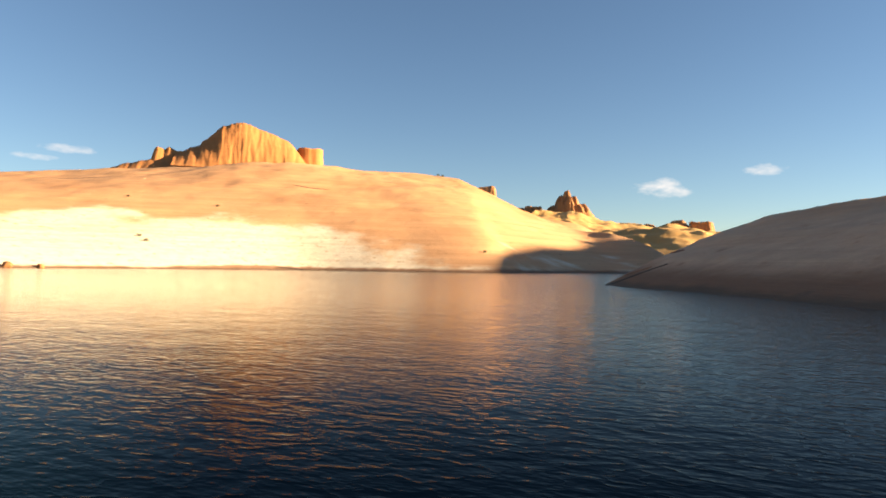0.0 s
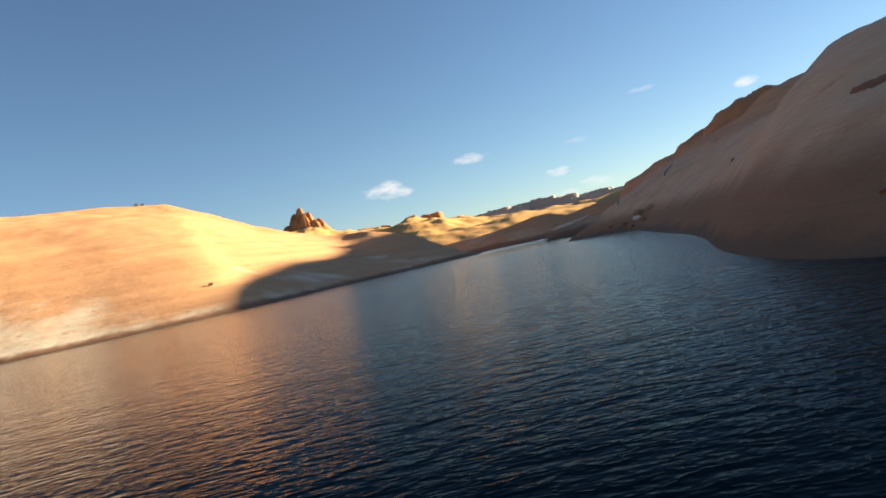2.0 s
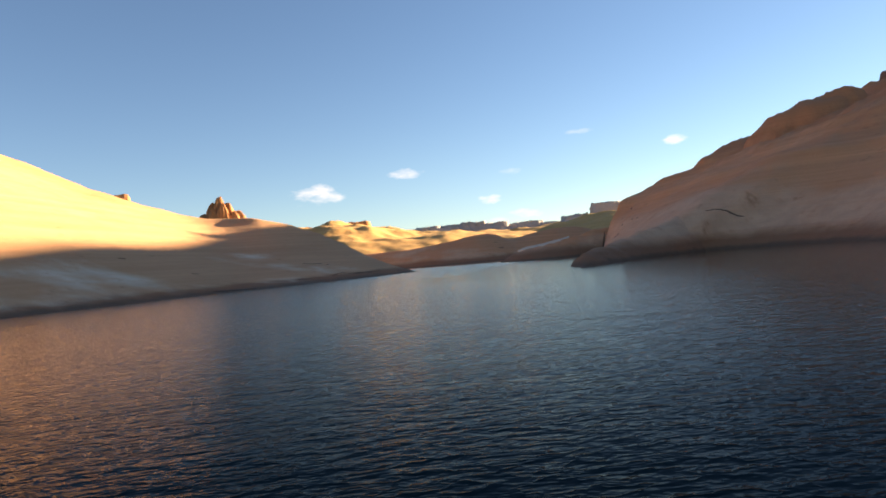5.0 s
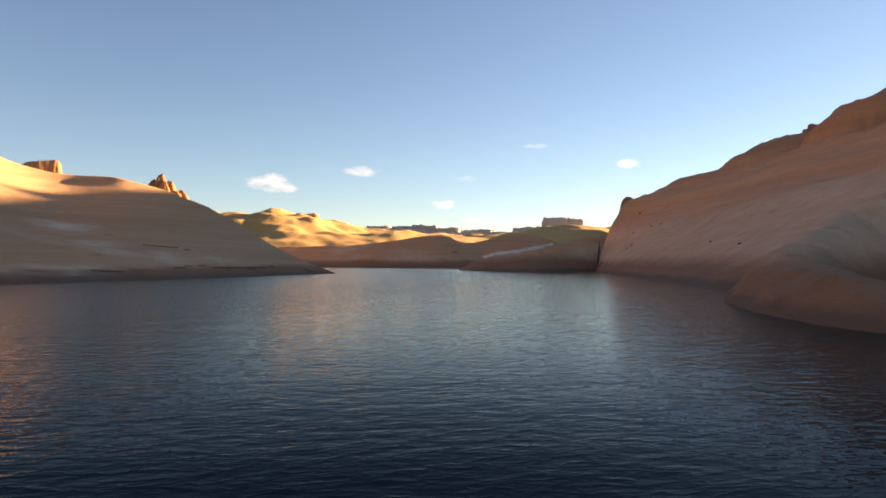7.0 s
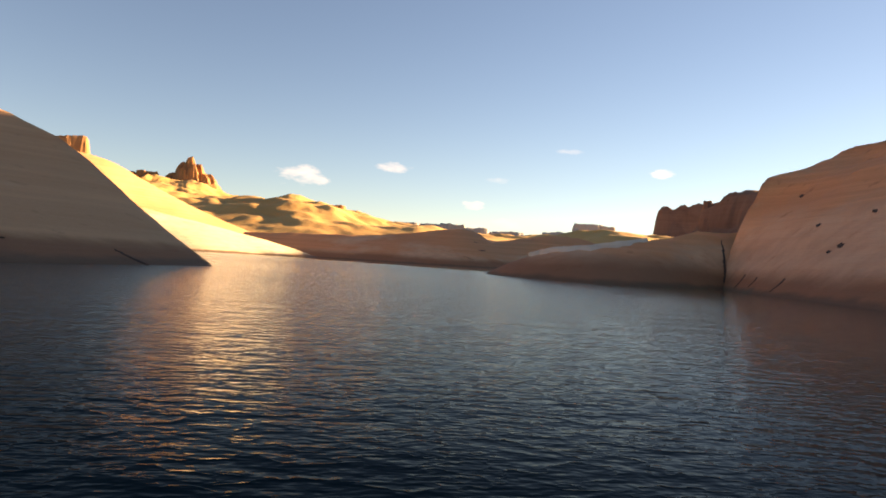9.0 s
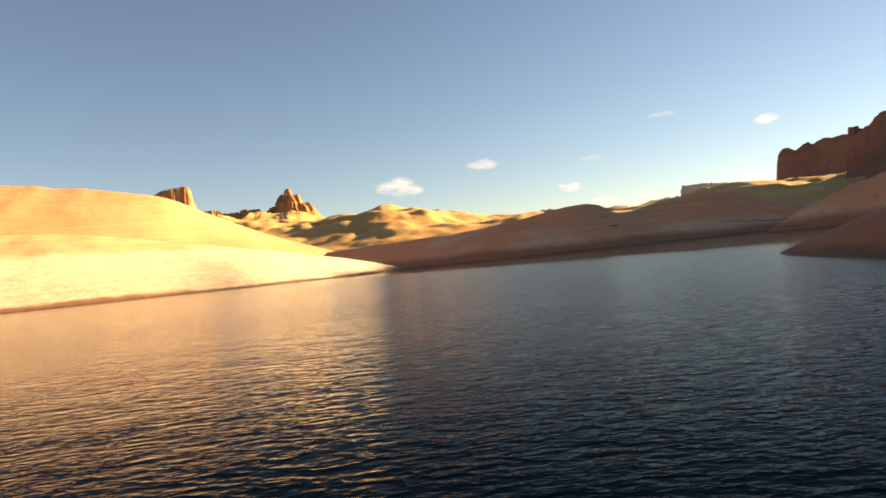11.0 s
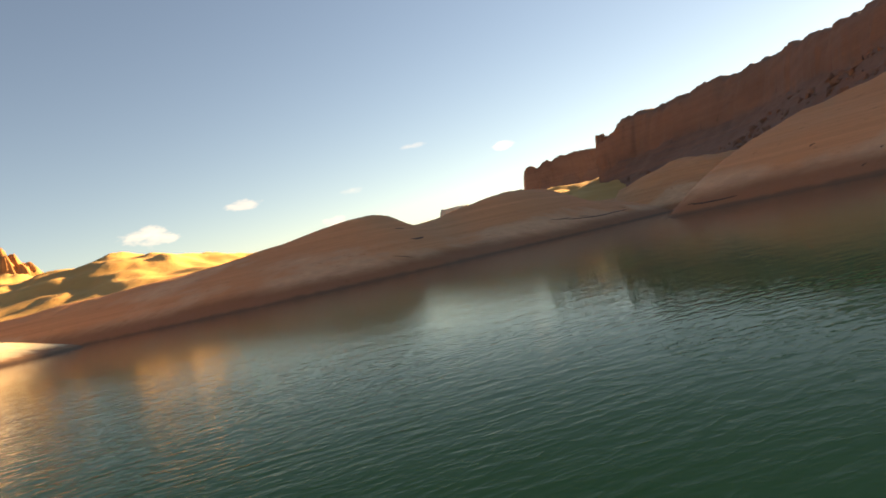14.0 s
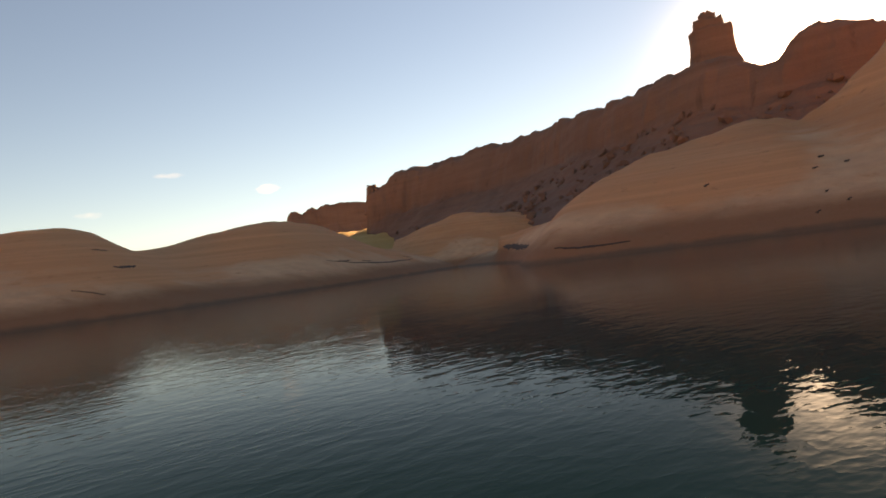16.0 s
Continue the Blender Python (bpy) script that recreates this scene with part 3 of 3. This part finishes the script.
land("spire_ridge",
     [(-1600, 1300), (-1100, 1300), (-850, 1330), (-650, 1350), (-450, 1400), (-300, 1450), (-150, 1500), (100, 1500)],
     [(-1600, 1850, 180), (-1100, 1850, 170), (-860, 1850, 160), (-700, 1880, 165), (-640, 2300, 205), (-560, 2450, 205), (-400, 2450, 165), (-150, 2400, 120)],
     [(-1600, 2800, 120), (-1100, 2800, 120), (-860, 2800, 120), (-700, 2900, 120), (-640, 3000, 120), (-560, 3000, 120), (-400, 3000, 100), (-150, 3000, 80)],
     rock_hill, nu=200, nv=50, seed=24.9, swell=0.12, wave=160)

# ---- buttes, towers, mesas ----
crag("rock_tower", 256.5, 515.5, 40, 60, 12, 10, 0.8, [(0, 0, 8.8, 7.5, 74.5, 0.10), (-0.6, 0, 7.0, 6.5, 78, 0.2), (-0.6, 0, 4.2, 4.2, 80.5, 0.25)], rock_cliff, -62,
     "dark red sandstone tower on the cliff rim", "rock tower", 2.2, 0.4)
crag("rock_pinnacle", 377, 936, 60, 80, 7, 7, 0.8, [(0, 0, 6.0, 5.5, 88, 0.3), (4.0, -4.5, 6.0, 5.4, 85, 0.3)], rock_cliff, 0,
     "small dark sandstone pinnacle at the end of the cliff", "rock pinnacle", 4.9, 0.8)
peaked = new("butte")
rubble_skirt("talus", 0, 0, 0, 122, 125, 60, 2.4, rock_peak, peaked, 3.4)
ridge_block("summit_ridge", [(-78, 134), (-67, 139), (-49, 147.5), (-36, 159), (-22, 173), (-8, 178), (4, 180), (14, 177), (28, 171), (44, 166), (56, 161), (66, 156), (74, 146), (84, 132)], 112, 58, rock_peak, peaked, 3.4)
ridge_block("cliff_block", [(-108, 122), (-102, 140), (-98, 143), (-90, 139), (-85, 142), (-76, 139), (-68, 137), (-62, 126)], 112, 26, rock_peak, peaked, 6.1)
fluted_block("cliff_block", 91, 6, 100, 150.5, 19, 24, rock_peak, peaked, 0.06, 8.8, 0.25)
ridge_block("shoulder", [(-150, 112), (-120, 122), (-70, 129), (0, 131), (70, 130), (105, 128), (125, 120), (150, 108)], 60, 105, rock_peak, peaked, 9.7)
peaked.matrix_world = pose(-598, 673, 6, 0, 0, 41)
tagged(peaked, "orange sandstone butte with a peaked top above the slickrock hill", "butte")
stepped = new("butte")
rubble_skirt("talus", 0, 0, 0, 150, 66, 54, 1.9, rock_butte, stepped, 5.9)
ridge_block("cliff_block", [(-76, 128), (-67, 152), (-60, 172), (-52, 180), (-42, 188), (-30, 194), (-18, 198), (0, 200), (14, 202), (26, 204), (34, 203), (39, 194), (43, 168), (52, 140)], 108, 50, rock_butte, stepped, 5.9)
ridge_block("buttress", [(-58, 120), (-44, 158), (-26, 172), (-10, 164), (8, 176), (26, 182), (42, 150), (52, 120)], 100, 66, rock_butte, stepped, 7.4)
stepped.matrix_world = pose(-700, 1835, 40, 0, 0, 21)
tagged(stepped, "flat-topped orange sandstone butte with a stepped cliff", "butte")
crag("rock_spire", -620, 2560, 60, 212, 135, 90, 1.5,
     [(0, 0, 38, 36, 305, 0.6), (-26, 8, 32, 32, 287, 0.6), (28, -6, 34, 32, 281, 0.55), (60, 0, 38, 36, 254, 0.5), (-56, 0, 32, 34, 248, 0.55), (10, -36, 30, 22, 278, 0.55), (-22, -34, 28, 20, 262, 0.55), (46, -30, 30, 22, 246, 0.5)], rock_butte, 13,
     "fluted orange sandstone spire of clustered pinnacles", "rock spire", 8.1, 1.7)
crag("rock_wall", -850, 2480, 60, 200, 150, 70, 1.2,
     [(110, 0, 45, 40, 242, 0.3), (45, 10, 48, 40, 236, 0.3), (-20, 0, 50, 42, 247, 0.3), (-95, 5, 50, 42, 250, 0.3), (-150, 0, 40, 40, 240, 0.35)], rock_butte, 16,
     "ragged orange sandstone wall beside the spire", "rock wall", 15.1, 1.6)
crag("mesa", -205, 2440, 5, 110, 150, 90, 1.8, [(85, 0, 55, 50, 166, 0.3), (10, 0, 70, 55, 172, 0.5), (-90, 0, 60, 50, 160, 0.45)], rock_butte, 4,
     "low sunlit sandstone mesa with a ledge on top", "mesa", 6.7)
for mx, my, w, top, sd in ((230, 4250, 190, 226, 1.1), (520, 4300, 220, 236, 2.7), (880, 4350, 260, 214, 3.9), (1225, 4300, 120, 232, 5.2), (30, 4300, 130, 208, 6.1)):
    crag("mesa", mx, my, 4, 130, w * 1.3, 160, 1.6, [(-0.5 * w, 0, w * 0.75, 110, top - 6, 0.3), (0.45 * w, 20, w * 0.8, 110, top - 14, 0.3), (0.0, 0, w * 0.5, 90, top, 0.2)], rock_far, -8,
         "long distant mesa with banded cliffs, greyed by painted haze", "mesa", sd)
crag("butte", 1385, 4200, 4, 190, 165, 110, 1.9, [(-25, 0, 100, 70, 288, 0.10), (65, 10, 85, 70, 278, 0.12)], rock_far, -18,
     "square distant butte, greyed by painted haze", "butte", 11.3)
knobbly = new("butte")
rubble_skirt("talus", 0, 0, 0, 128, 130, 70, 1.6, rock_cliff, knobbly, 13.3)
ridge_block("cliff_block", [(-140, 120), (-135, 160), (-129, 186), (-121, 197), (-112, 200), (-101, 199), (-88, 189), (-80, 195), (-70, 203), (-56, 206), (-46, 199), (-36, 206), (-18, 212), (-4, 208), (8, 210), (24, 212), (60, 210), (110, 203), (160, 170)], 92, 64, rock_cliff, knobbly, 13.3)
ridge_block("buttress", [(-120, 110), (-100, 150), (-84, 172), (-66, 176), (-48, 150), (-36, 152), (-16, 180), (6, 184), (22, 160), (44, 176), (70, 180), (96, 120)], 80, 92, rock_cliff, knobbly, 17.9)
knobbly.matrix_world = pose(962, 2032, 5, 0, 0, -28)
tagged(knobbly, "knobbly dark sandstone butte behind the cliff", "butte")

# ---- marks, boulders and shrubs on the banks ----
from mathutils.bvhtree import BVHTree

BANKS = {}
for bank in ("left_bank", "right_bank", "low_point", "rock_spit", "sunlit_point", "tan_hill", "far_bank", "cove_slope", "cove_dome", "red_cliff"):
    me = bpy.data.objects[bank].data
    BANKS[bank] = BVHTree.FromPolygons([v.co for v in me.vertices], [p.vertices for p in me.polygons])


def on_bank(bank, x, y):
    """The height of the bank and its normal at a place on the plan."""
    hit = BANKS[bank].ray_cast(Vector((x, y, 200)), Vector((0, 0, -1)))
    return (hit[0].z, hit[1] if hit[1].z > 0 else -hit[1]) if hit[0] else (0.0, Vector((0, 0, 1)))


# near-black colour that paints the shade inside cracks, hollows and undercuts
crack_shade, dn, dl, dp = material("shaded_crack")
dpos = dn.new("ShaderNodeNewGeometry").outputs["Position"]
dl.new(ramp(dn, dl, link_noise(dn, dl, dpos, 3.0), [(0.3, (0.022, 0.013, 0.010)), (0.7, (0.085, 0.045, 0.03))]), dp.inputs["Base Color"])
dp.inputs["Roughness"].default_value = 0.95
rust_rock = sandstone("rust_alcove", (0.25, 0.10, 0.052), (0.18, 0.062, 0.034))
pale_rock = sandstone("pale_ledge", (0.66, 0.55, 0.43), (0.56, 0.42, 0.31))


def crevice(bank, line, width, mat=None, name="crevice", label="", lift=0.10, seed=0.0, taper=False):
    """A ragged raised strip that follows the rock along a line on the plan: a seam, or a crack with its shade as
    colour.
    """
    pts = spline([(*p, 0) for p in line], max(8, 10 * len(line)))
    n = len(pts)
    rows = np.zeros((n, 7, 3))
    for i in range(n):
        t = pts[min(i + 1, n - 1)] - pts[max(i - 1, 0)]
        side = np.array((-t[1], t[0], 0)) / (np.hypot(t[0], t[1]) + 1e-9)
        f = i / (n - 1)
        w = width * (math.sin(math.pi * min(1, max(0, f))) ** 0.5 + 0.12) * (1 + 0.6 * fbm(i * 0.45 + seed, seed, 0.0, 3)) * 0.5
        if taper:
            w = width * 0.5 * (1.5 * (1 - f) ** 1.3 + 0.1) * (1 + 0.6 * fbm(i * 0.6 + seed, seed, 0.0, 4))
        off = (0.12 if taper else 0.45) * width * noise.noise(Vector((i * 0.27, seed, 2.0)))
        for k in range(7):
            u = (k - 3) / 3
            x, y = (pts[i] + side * (u * w + off))[:2]
            z, nr = on_bank(bank, x, y)
            rows[i, k] = Vector((x, y, z)) + nr * (lift * (1 - u * u) - 0.03)
    ob = grid_mesh(name, rows, n, 7, mat or crack_shade)
    ob.parent = bpy.data.objects[bank]
    if label:
        ob["label"] = label
    return ob


CRACK = "dark crack in the rock"
crevice("right_bank", [(-11.6, 63.5), (-10.4, 62.2), (-9.2, 62.2), (-8.0, 62.5), (-6.9, 62.8), (-5.9, 62.9)], 0.5, label=CRACK, seed=1, taper=True)
crevice("right_bank", [(-10.4, 65.4), (-9.5, 64.7), (-8.4, 64.3), (-7.4, 64.1)], 0.06, rust_rock, label="faint rusty seam in the rock", seed=2)
crevice("right_bank", [(-6.3, 72.2), (-5.8, 71.0), (-5.2, 69.6)], 1.1, rust_rock, "alcove", "rust-red hollow in the rock", seed=3)
crevice("right_bank", [(9.4, 135.8), (8.6, 134.3), (7.2, 132.0), (6.5, 130.4)], 0.22, label=CRACK, seed=71)
crevice("right_bank", [(25.0, 217.0), (27.3, 216.4), (29.8, 215.8)], 0.15, label=CRACK, seed=5)
crevice("right_bank", [(52, 167), (51.4, 165.5), (49, 163)], 1.0, label=CRACK, seed=8)
for k, (x, y, w) in enumerate(((23.7, 238.5, 0.5), (20.2, 228.4, 0.6), (39.5, 282.4, 0.8), (39.2, 278.6, 0.7), (39.5, 289.4, 0.8), (35.0, 280.5, 0.9), (34.5, 281.2, 0.6), (47.7, 303.8, 0.9), (-0.9, 93.6, 0.5), (5.3, 140.7, 0.5))):
    crevice("right_bank", [(x - w * 0.4, y - w * 0.6), (x, y), (x + w * 0.2, y + w * 0.6)], w * 0.45, name="rock_pocket", label="small dark patch painting the shade of a rock hollow", seed=20 + k)
for k, (x, y, w) in enumerate(((35.0, 295.6, 0.6), (30.7, 283.0, 0.7), (33.3, 290.5, 0.5))):
    crevice("right_bank", [(x, y), (x + w, y - 0.2), (x + 2 * w, y + 0.1)], w * 0.5, name="rock_pocket", label="small dark patch painting the shade of a waterline hollow", seed=40 + k)
crevice("rock_spit", [(38.0, 302.9), (39.0, 304.5), (40.0, 306.5), (41.0, 308.6), (42.0, 311.0)], 0.35, label=CRACK, seed=10)
crevice("rock_spit", [(31, 308.4), (26, 306.6), (21.5, 306.6), (18.4, 309.0), (17.0, 311)], 2.0, pale_rock, "pale_ledge", "bare pale ledge on top of the spit", 0.5, seed=11)
crevice("left_bank", [(-42.2, 219.6), (-41.2, 221.0), (-39.6, 223.2), (-37.8, 226.0)], 0.4, label="dark strip painting the shade under a waterline ledge", seed=12)
crevice("left_bank", [(-17.4, 270.9), (-16.4, 270.2), (-15.6, 269.7), (-15.0, 269.4)], 0.25, label=CRACK, seed=13)
crevice("left_bank", [(-36.0, 263.0), (-34.0, 264.2), (-32.5, 265.5)], 0.3, label=CRACK, seed=14)
crevice("left_bank", [(-163, 214), (-157, 217), (-151, 222)], 1.3, label="dark strip painting the shade in a slot below the ridge", seed=15)
crevice("left_bank", [(-246, 170), (-240, 178), (-232, 186)], 1.3, label="dark strip painting the shade in a slot below the ridge", seed=16)
crevice("left_bank", [(-34.0, 240.5), (-33.1, 241.3), (-32.0, 242.6)], 0.4, label=CRACK, seed=17)
crevice("left_bank", [(-115, 144.2), (-111.2, 147.0), (-106, 149.4)], 0.8, label="dark strip painting the shade under a waterline ledge", seed=18)
crevice("far_bank", [(42.0, 497.2), (43.5, 498.0), (46.0, 500.8)], 0.9, name="rock_pocket", label="dark patch painting the shade of a hollow in the slope", seed=50)
crevice("far_bank", [(34.7, 486.3), (36.6, 485.4), (38.0, 484.2)], 0.35, label=CRACK, seed=51)
crevice("far_bank", [(82, 508.6), (92, 512.3), (105, 521.1), (118, 534), (130, 546.1)], 0.6, label=CRACK, seed=52)
crevice("far_bank", [(41.5, 507.3), (42.6, 507.7), (44.0, 508.6)], 0.7, label=CRACK, seed=53)
crevice("cove_slope", [(112, 490.5), (104, 480), (96, 469.7), (91, 463.5)], 0.8, label=CRACK, seed=54)
crevice("cove_slope", [(70.5, 431.5), (69.0, 433.6), (68.2, 436.0), (67.6, 438.0)], 0.5, label="dark strip painting the shade under a waterline ledge", seed=55)
for k, (x, y, w) in enumerate(((90.5, 422.9, 0.5), (95.7, 424.1, 0.6), (94.2, 421.2, 0.5), (86, 432, 0.5))):
    crevice("cove_slope", [(x - w, y), (x, y + w * 0.3), (x + w, y)], w * 0.7, name="rock_pocket", label="small dark patch painting the shade of a rock hollow", seed=60 + k)


for k, (x, y, w) in enumerate(((-28.9, 250.9, 0.5), (-28.6, 253.2, 0.35), (-27.7, 255.1, 0.4), (-25.1, 256.7, 0.45), (-22.8, 260.3, 0.4), (-21.1, 265.6, 0.3), (-31.3, 265.1, 0.3), (-47.9, 232.0, 0.4), (-57.8, 230.3, 0.4))):
    crevice("left_bank", [(x - w, y - 1.1 * w), (x, y), (x + w, y + 1.3 * w)], w * 0.5, name="rock_pocket", label="small dark patch painting the shade of a nook near the waterline", seed=80 + k)
crevice("left_bank", [(-26.4, 255.3), (-24.6, 258.2), (-23.0, 261.2), (-21.4, 264.0)], 0.28, label=CRACK, seed=91)
crevice("right_bank", [(1.2, 133.2), (1.5, 133.7), (1.9, 134.9)], 0.14, label=CRACK, seed=92)
for k, (x, y, w) in enumerate(((78.0, 418.3, 0.35), (80.6, 416.8, 0.35), (82.7, 419.2, 0.3))):
    crevice("cove_slope", [(x - w, y), (x, y + w * 0.4), (x + w, y)], w * 0.6, name="rock_pocket", label="small dark patch painting the shade of a rock hollow", seed=95 + k)
for k, (x, y) in enumerate(((87.4, 510.9), (95.3, 515.1), (128.9, 547.3))):
    crevice("far_bank", [(x - 2.0, y - 0.9), (x, y), (x + 2.2, y + 1.5)], 0.35, label=CRACK, seed=100 + k)


def boulder(bank, x, y, size, seed, mat):
    rnd = random.Random(seed)
    bm = bmesh.new()
    bmesh.ops.create_icosphere(bm, subdivisions=3, radius=size)
    stretch = Vector((rnd.uniform(0.9, 1.4), rnd.uniform(0.8, 1.1), rnd.uniform(0.55, 0.8)))
    cuts = [Vector((rnd.uniform(-1, 1), rnd.uniform(-1, 1), rnd.uniform(-0.4, 1))).normalized() for _ in range(7)]
    for v in bm.verts:
        for c in cuts:
            d = v.co.dot(c) - size * 0.78
            if d > 0:
                v.co -= c * d * 0.9
        v.co += v.co.normalized() * size * 0.10 * noise.fractal(v.co / size * 1.8 + Vector((seed, 0, 0)), 0.9, 2.0, 4)
        v.co = Vector((v.co.x * stretch.x, v.co.y * stretch.y, v.co.z * stretch.z))
    for f in bm.faces:
        f.smooth = True
    ob = part("boulder", bm, mat)
    z, nr = on_bank(bank, x, y)
    ob.matrix_world = pose(x, y, z + size * 0.22, 0, 0, rnd.uniform(0, 360))
    return tagged(ob, "weathered sandstone boulder lying on the bank", "boulder", "boulders on the bank")


for k, (x, y, size) in enumerate(((0.6, 122.3, 0.95), (0.0, 121.0, 0.7), (-0.9, 122.8, 0.5), (1.4, 120.6, 0.75), (-0.9, 119.6, 0.45), (0.9, 124.4, 0.45), (-1.6, 126.2, 0.4), (-0.4, 117.0, 0.4))):
    boulder("right_bank", x, y, size * 0.7, 70 + k, pale_rock if k == 1 else rock_right)
for k, (x, y, size) in enumerate(((-138.2, 87, 1.0), (-136.5, 93, 0.8), (-140.5, 81, 0.7))):
    boulder("left_bank", x, y, size * 1.2, 90 + k, rock_butte)


def boulder_field(bank, line, width, count, sizes, mat, label, seed):
    """Fallen blocks strewn over a slope, on both sides of a line on the plan."""
    rnd = random.Random(seed)
    pts = spline([(*p, 0) for p in line], 200)
    bm = bmesh.new()
    for _ in range(count):
        c = pts[rnd.randrange(200)]
        x, y = c[0] + rnd.uniform(-width, width), c[1] + rnd.uniform(-width, width)
        z, nr = on_bank(bank, x, y)
        if not 8 < z < 50 or nr.z < 0.35:
            continue
        size = sizes[0] + (sizes[1] - sizes[0]) * rnd.random() ** 2.5
        made = bmesh.ops.create_icosphere(bm, subdivisions=1, radius=size)["verts"]
        turn = Matrix.Rotation(rnd.uniform(0, 6.28), 3, Vector((rnd.gauss(0, 1), rnd.gauss(0, 1), rnd.gauss(0, 1))).normalized())
        for v in made:
            q = Vector([max(-0.62, min(0.62, k / size)) * size * f for k, f in zip(v.co, (1.5, 1.1, 0.9))])
            v.co = turn @ q * (1 + 0.15 * rnd.gauss(0, 1)) + Vector((x, y, z + 0.15 * size))
    return tagged(part("boulder_field", bm, mat), label, "boulders", kind="stuff")


boulder_field("red_cliff", [(325, 850), (300, 770), (285, 700), (262, 640), (242, 600), (232, 560), (224, 525), (222, 490), (230, 455)], 26, 460, (0.6, 2.8), rock_cliff, "fallen dark red blocks strewn below the cliff", 5)

leaf_mat, ln, ll, lp = material("dry_shrub_leaves")
ll.new(ramp(ln, ll, ln.new("ShaderNodeNewGeometry").outputs["Random Per Island"], [(0.0, (0.035, 0.04, 0.015)), (1.0, (0.10, 0.095, 0.04))]), lp.inputs["Base Color"])
lp.inputs["Roughness"].default_value = 0.85
twig_mat, tn, tl, tp = material("shrub_twigs")
tp.inputs["Base Color"].default_value = (0.09, 0.06, 0.04, 1)


def shrub(bank, x, y, size, seed):
    rnd = random.Random(seed)
    z, nr = on_bank(bank, x, y)
    thing = new("shrub")
    tw, lf = bmesh.new(), bmesh.new()
    for k in range(9):
        a, e = rnd.uniform(0, 6.28), rnd.uniform(0.35, 1.3)
        tip = Vector((math.cos(a) * math.cos(e), math.sin(a) * math.cos(e), math.sin(e))) * size * rnd.uniform(0.6, 1.0)
        m = Matrix.Translation(tip * 0.5) @ tip.to_track_quat("Z", "Y").to_matrix().to_4x4()
        bmesh.ops.create_cone(tw, cap_ends=True, segments=5, radius1=size * 0.035, radius2=size * 0.012, depth=tip.length, matrix=m)
        for _ in range(34):
            c = tip * rnd.uniform(0.45, 1.05) + Vector((rnd.gauss(0, 1), rnd.gauss(0, 1), rnd.gauss(0, 0.8))) * size * 0.16
            u = Vector((rnd.gauss(0, 1), rnd.gauss(0, 1), rnd.gauss(0, 1))).normalized() * size * 0.09
            v = u.orthogonal().normalized() * size * 0.045
            lf.faces.new([lf.verts.new(c - u), lf.verts.new(c + v), lf.verts.new(c + u), lf.verts.new(c - v)])
    part("twigs", tw, twig_mat, thing)
    part("leaves", lf, leaf_mat, thing)
    thing.matrix_world = pose(x, y, z - 0.05 * size, 0, 0, 0)
    return tagged(thing, "small dark desert shrub growing on bare slickrock", "shrub", "shrubs on the bank")


for k, (x, y, size) in enumerate(((-68, 181, 0.9), (-145, 128, 0.9), (-149, 129, 0.8), (-160, 170, 0.8), (-158, 342, 1.5), (-154.5, 341, 1.2), (-188, 158, 0.8))):
    shrub("left_bank", x, y, size, 110 + k)
